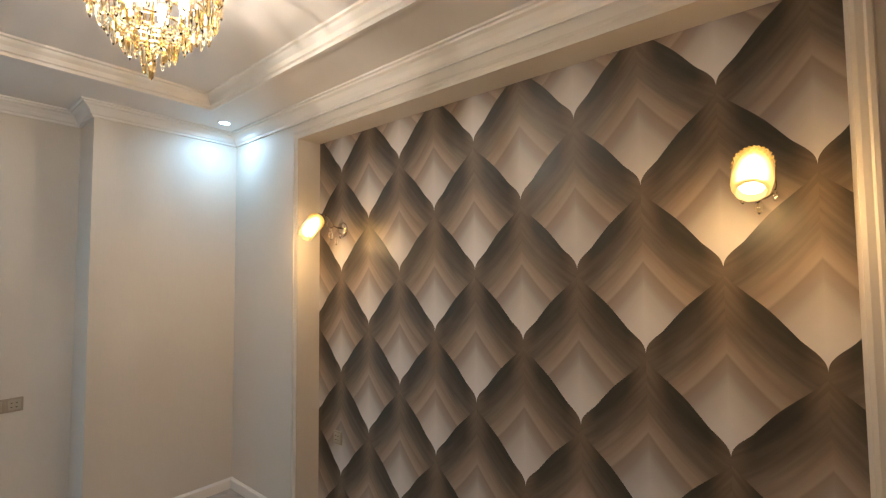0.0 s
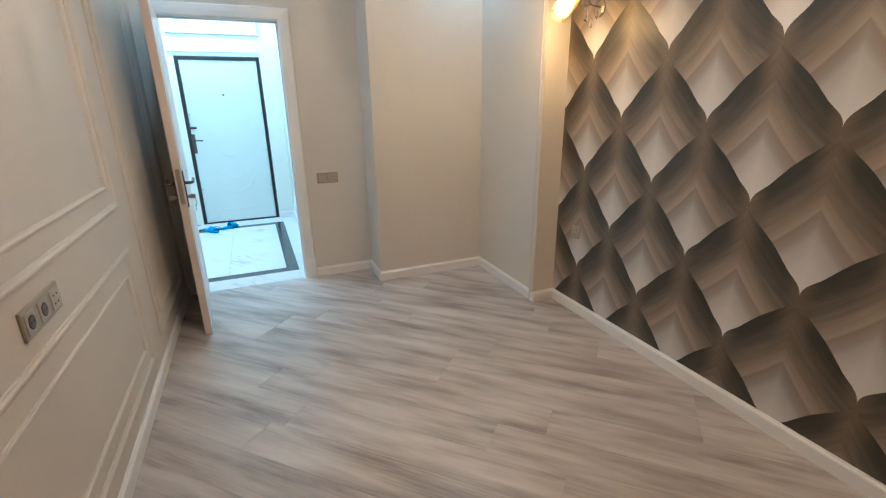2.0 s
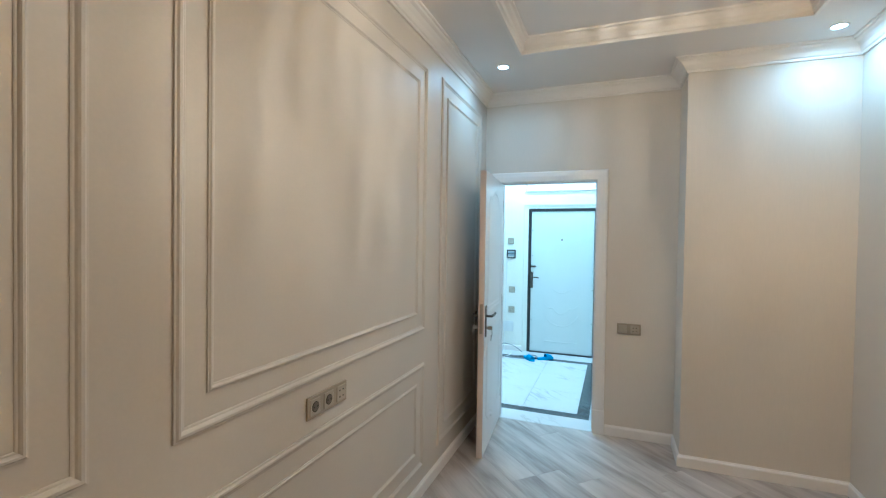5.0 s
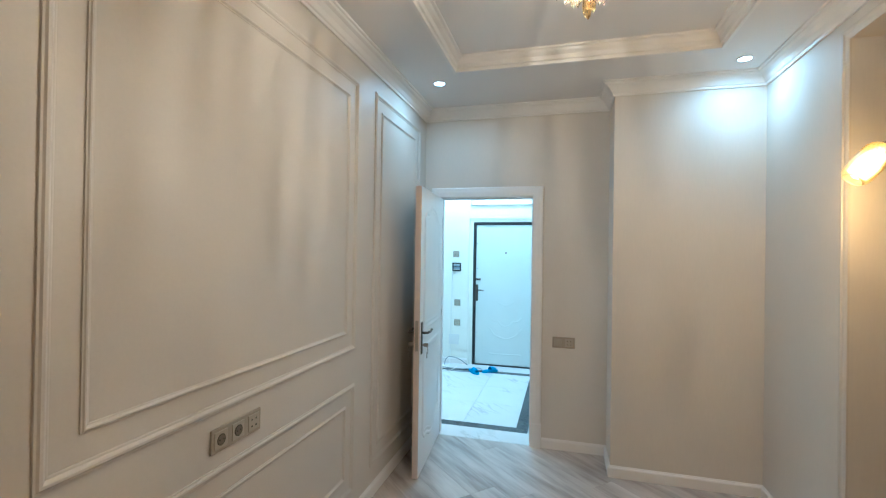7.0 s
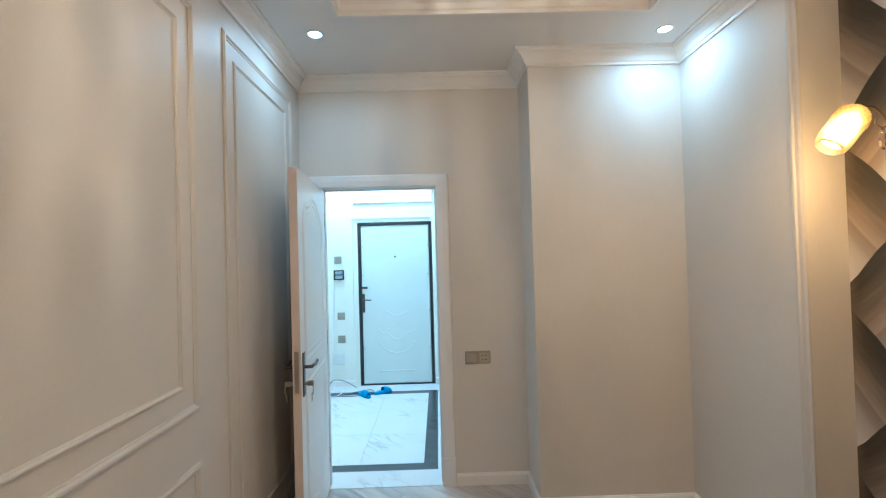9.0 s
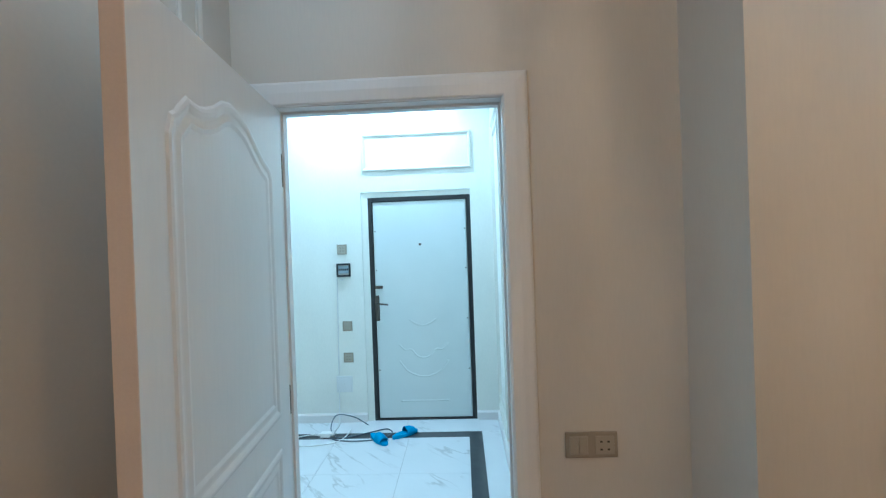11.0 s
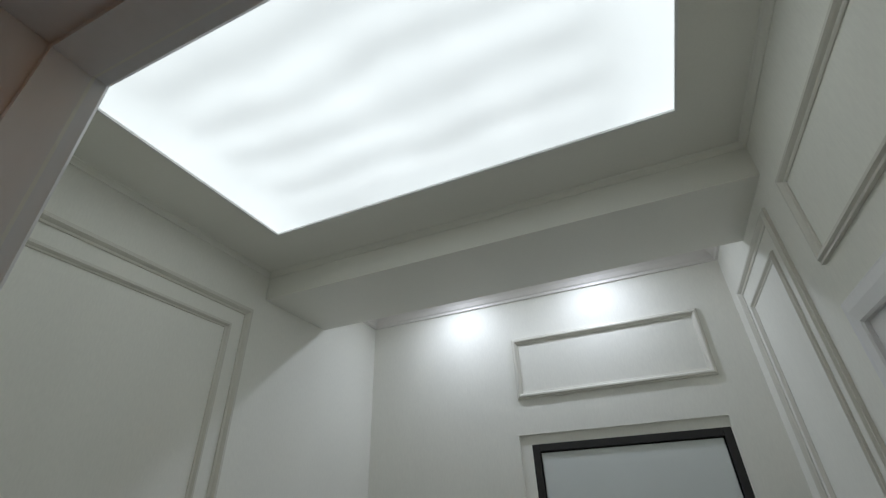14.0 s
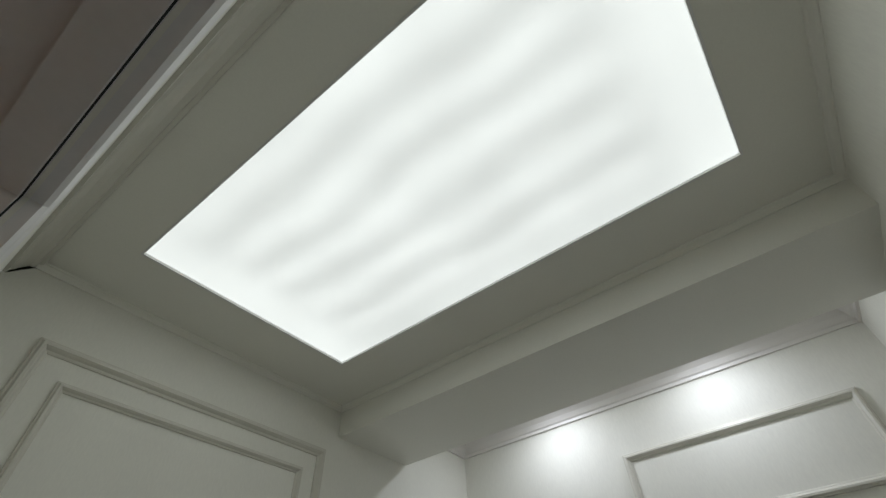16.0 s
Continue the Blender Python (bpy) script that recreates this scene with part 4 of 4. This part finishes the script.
finish("ring_frame", bm, M_GOLD, ch, True)
drops = [crystal_drop(0.078, 0.0085), crystal_drop(0.066, 0.0075), crystal_drop(0.05, 0.0085)]
for k3, me in enumerate(drops):
    me.materials.append((M_AMBER, M_CLEAR, M_GOLD)[k3])
rng = random.Random(4)
for r, z, n in TIERS:
    for i in range(n):
        a = 2 * math.pi * (i + rng.uniform(-0.25, 0.25)) / n
        ob = new("crystal", drops[rng.choice((0, 0, 1, 1, 1, 2))])
        ob.parent = ch
        rr = r + rng.uniform(-0.008, 0.008)
        ob.location = (rr * math.cos(a), rr * math.sin(a), z + 0.085 + rng.uniform(-0.02, 0.02))
        ob.rotation_euler = (rng.uniform(-0.06, 0.06), rng.uniform(-0.06, 0.06), a)
tip = new("crystal", drops[2])
tip.parent = ch
tip.location, tip.scale = (0, 0, -0.51), (1.3, 1.3, 1.2)
for i in range(5):
    a = 2 * math.pi * i / 5
    bm = bmesh.new()
    add_lathe(bm, [(0.001, -0.16), (0.012, -0.165), (0.015, -0.19), (0.011, -0.22), (0.001, -0.235)], 10, Matrix.Translation((0.09 * math.cos(a), 0.09 * math.sin(a), -0.10)))
    finish("bulb", bm, M_BULB, ch, True)
la = bpy.data.lights.new("chandelier_lamp", "POINT")
la.energy, la.color, la.shadow_soft_size = CHANDELIER_W, WARM, 0.025
lo = new("chandelier_lamp", la)
lo.parent, lo.location = ch, (0, 0, -0.30)


def sconce(x, z):
    """Amber bubble-glass lamp on a clear crystal bracket."""
    root = new("wall_sconce")
    tagged(root, "lit amber glass wall sconce on a champagne metal bracket", "wall lamp", group="niche sconces")
    bm = bmesh.new()
    add_lathe(bm, [(0.001, 0.012), (0.03, 0.012), (0.045, 0.006), (0.05, 0.0), (0.001, 0.0)], 24, pose(0, 0, -0.02, 90))
    finish("backplate", bm, M_CHAMPAGNE, root, True)
    # the shade hangs out from the wall and looks down at half a right angle
    tilt = pose(0, -0.185, 0.055, 140, 0, 0)
    bm = bmesh.new()
    add_tube(bm, [(0, -0.01, -0.01), (0, -0.07, 0.0), (0, -0.13, 0.06), (0, -0.183, 0.057)], 0.0045, 8)
    add_tube(bm, [(0, -0.07, 0.0), (0, -0.10, -0.012), (0, -0.125, 0.0), (0, -0.125, 0.02)], 0.003, 6)
    add_lathe(bm, [(0.001, -0.016), (0.014, -0.014), (0.022, -0.004), (0.018, 0.004), (0.001, 0.004)], 16, tilt)
    finish("arm", bm, M_CHAMPAGNE, root, True)
    bm = bmesh.new()
    prof = [(0.02, 0.0), (0.04, 0.010), (0.052, 0.032), (0.056, 0.07), (0.056, 0.135), (0.051, 0.165), (0.042, 0.178)]
    add_lathe(bm, prof + [(r - 0.004, z2) for r, z2 in reversed(prof)], 10, tilt)
    finish("shade", bm, M_SHADE, root, True)
    bm = bmesh.new()
    for ring in range(4):
        for c8 in range(22):
            a = 2 * math.pi * (c8 + 0.5 * (ring % 2)) / 22
            zz = 0.02 + 0.014 * ring
            rr = (0.0435, 0.0505, 0.0525, 0.0535)[ring]
            bmesh.ops.create_icosphere(bm, subdivisions=1, radius=0.0052, matrix=tilt @ Matrix.Translation((rr * math.cos(a), rr * math.sin(a), zz)))
    tagged(finish("bubble_band", bm, M_AMBER, root, True), kind="stuff")
    bm = bmesh.new()
    add_lathe(bm, [(0.001, 0.014), (0.014, 0.018), (0.034, 0.05), (0.042, 0.10), (0.036, 0.15), (0.001, 0.168)], 14, tilt)
    finish("bulb", bm, M_SCONCE_BULB, root, True)
    for i, (dx, dz, s) in enumerate(((0.045, -0.045, 0.9), (-0.045, -0.045, 0.9), (0.0, -0.07, 1.2))):
        d = new("crystal", drops[1])
        d.parent = root
        d.location, d.scale = (dx, -0.055, dz), (1.3 * s, 1.3 * s, 0.7 * s)
    d = new("crystal", drops[1])
    d.parent = root
    d.location, d.scale = (0, -0.10, -0.012), (1.9, 1.9, 1.25)
    root.location = (x, NICHE_Y, z)
    la = bpy.data.lights.new("sconce_lamp", "POINT")
    la.energy, la.color, la.shadow_soft_size = SCONCE_W, (1.0, 0.47, 0.13), 0.05
    lo = new("sconce_lamp", la)
    lo.parent, lo.location = root, (0, -0.33, -0.10)
    return root


sconce(-2.75, 1.985)
sconce(-0.45, 1.985)

# ---- floors, piece by piece ----
structure(boxes("subfloor", [(-7.0, EAST_X + 0.2, -2.0, SIDE_Y + 0.4, -0.12, -0.013)], M_GROUT), "grey screed under the floors", "floor")
hall_floor = structure(boxes("floor_hall", [(ENT_X - 0.1, HALL_X + 0.08, HL_Y, HR_Y + 0.1, -0.013, -0.004)], M_GROUT), "white marble tiles with a dark inlaid border", "floor")
room_floor = structure(boxes("floor", [(HALL_X + 0.08, EAST_X, LEFT_Y - 0.02, NICHE_Y, -0.013, -0.009)], M_GROUT), "pale grey laminate planks laid diagonally", "floor")


def clip(poly, x0, x1, y0, y1):
    for ax, lim, keep in ((0, x0, 1), (0, x1, -1), (1, y0, 1), (1, y1, -1)):
        out = []
        for i, p in enumerate(poly):
            q = poly[(i + 1) % len(poly)]
            a, b = (p[ax] - lim) * keep, (q[ax] - lim) * keep
            if a >= 0:
                out.append(p)
            if (a >= 0) != (b >= 0):
                s = a / (a - b)
                out.append((p[0] + s * (q[0] - p[0]), p[1] + s * (q[1] - p[1])))
        poly = out
        if len(poly) < 3:
            return []
    return poly


def slab(name, poly, z0, z1, material, parent, origin=(0, 0), turn=0.0, lip=0.0007):
    """A thin piece of floor with a tiny bevelled edge, in its own frame."""
    inv = Matrix.Rotation(-turn, 2)
    loc = [inv @ (Vector(p) - Vector(origin)) for p in poly]
    c = sum(loc, Vector((0, 0))) / len(loc)
    bm = bmesh.new()
    lo_r = [bm.verts.new((p.x, p.y, z0)) for p in loc]
    mid = [bm.verts.new((p.x, p.y, z1 - lip)) for p in loc]
    top = [bm.verts.new((*(p + (c - p).normalized() * lip * 1.4), z1)) for p in loc]
    bm.faces.new(top)
    for a, b in ((lo_r, mid), (mid, top)):
        for i in range(len(a)):
            j = (i + 1) % len(a)
            bm.faces.new((a[i], a[j], b[j], b[i]))
    ob = finish(name, bm, material, parent)
    ob.location, ob.rotation_euler = (*origin, 0), (0, 0, turn)
    return ob


ang = radians(45)
ux, uy = math.cos(ang), math.sin(ang)
PW, PL, GAP = 0.192, 1.285, 0.0004
rng = random.Random(7)
for r in range(-22, 24):
    off = rng.uniform(0, PL)
    for c in range(-6, 5):
        a0, a1, b0, b1 = c * PL + off + GAP, (c + 1) * PL + off - GAP, r * PW + GAP, (r + 1) * PW - GAP
        poly = [(a * ux - b * uy, a * uy + b * ux) for a, b in ((a0, b0), (a1, b0), (a1, b1), (a0, b1))]
        poly = clip(poly, HALL_X + 0.085, EAST_X, LEFT_Y, NICHE_Y)
        if poly:
            am, bmid = (a0 + a1) / 2, (b0 + b1) / 2
            slab("plank", poly, -0.009, 0.0, M_PLANK, room_floor, (am * ux - bmid * uy, am * uy + bmid * ux), ang)

BX0, BX1, BY0, BY1, BW = -6.44, -4.49, -1.64, 0.146, 0.105
for x0, x1, y0, y1 in ((BX0, BX1, BY1 - BW, BY1), (BX0, BX1, BY0, BY0 + BW), (BX0, BX0 + BW, BY0 + BW, BY1 - BW), (BX1 - BW, BX1, BY0 + BW, BY1 - BW)):
    slab("border_strip", [(x0, y0), (x1, y0), (x1, y1), (x0, y1)], -0.004, 0.0, M_BORDER, hall_floor)
g = 0.001
xs = [BX0 + BW, -5.76, -5.17, BX1 - BW]
ys = [BY0 + BW, -1.04, -0.45, BY1 - BW]
fields = [(a, b, c, d) for a, b in zip(xs, xs[1:]) for c, d in zip(ys, ys[1:])]
fields += [(ENT_X - 0.1, BX0, a, b) for a, b in ((HL_Y, -1.1), (-1.1, -0.5), (-0.5, HR_Y))]
fields += [(BX1, HALL_X + 0.08, a, b) for a, b in ((HL_Y, -0.8), (-0.8, HR_Y))]
fields += [(a, b, c, d) for a, b in ((BX0, -5.4), (-5.4, BX1)) for c, d in ((HL_Y, BY0), (BY1, HR_Y + 0.03))]
for x0, x1, y0, y1 in fields:
    slab("tile", [(x0 + g, y0 + g), (x1 - g, y0 + g), (x1 - g, y1 - g), (x0 + g, y1 - g)], -0.004, 0.0, M_MARBLE, hall_floor, ((x0 + x1) / 2, (y0 + y1) / 2))
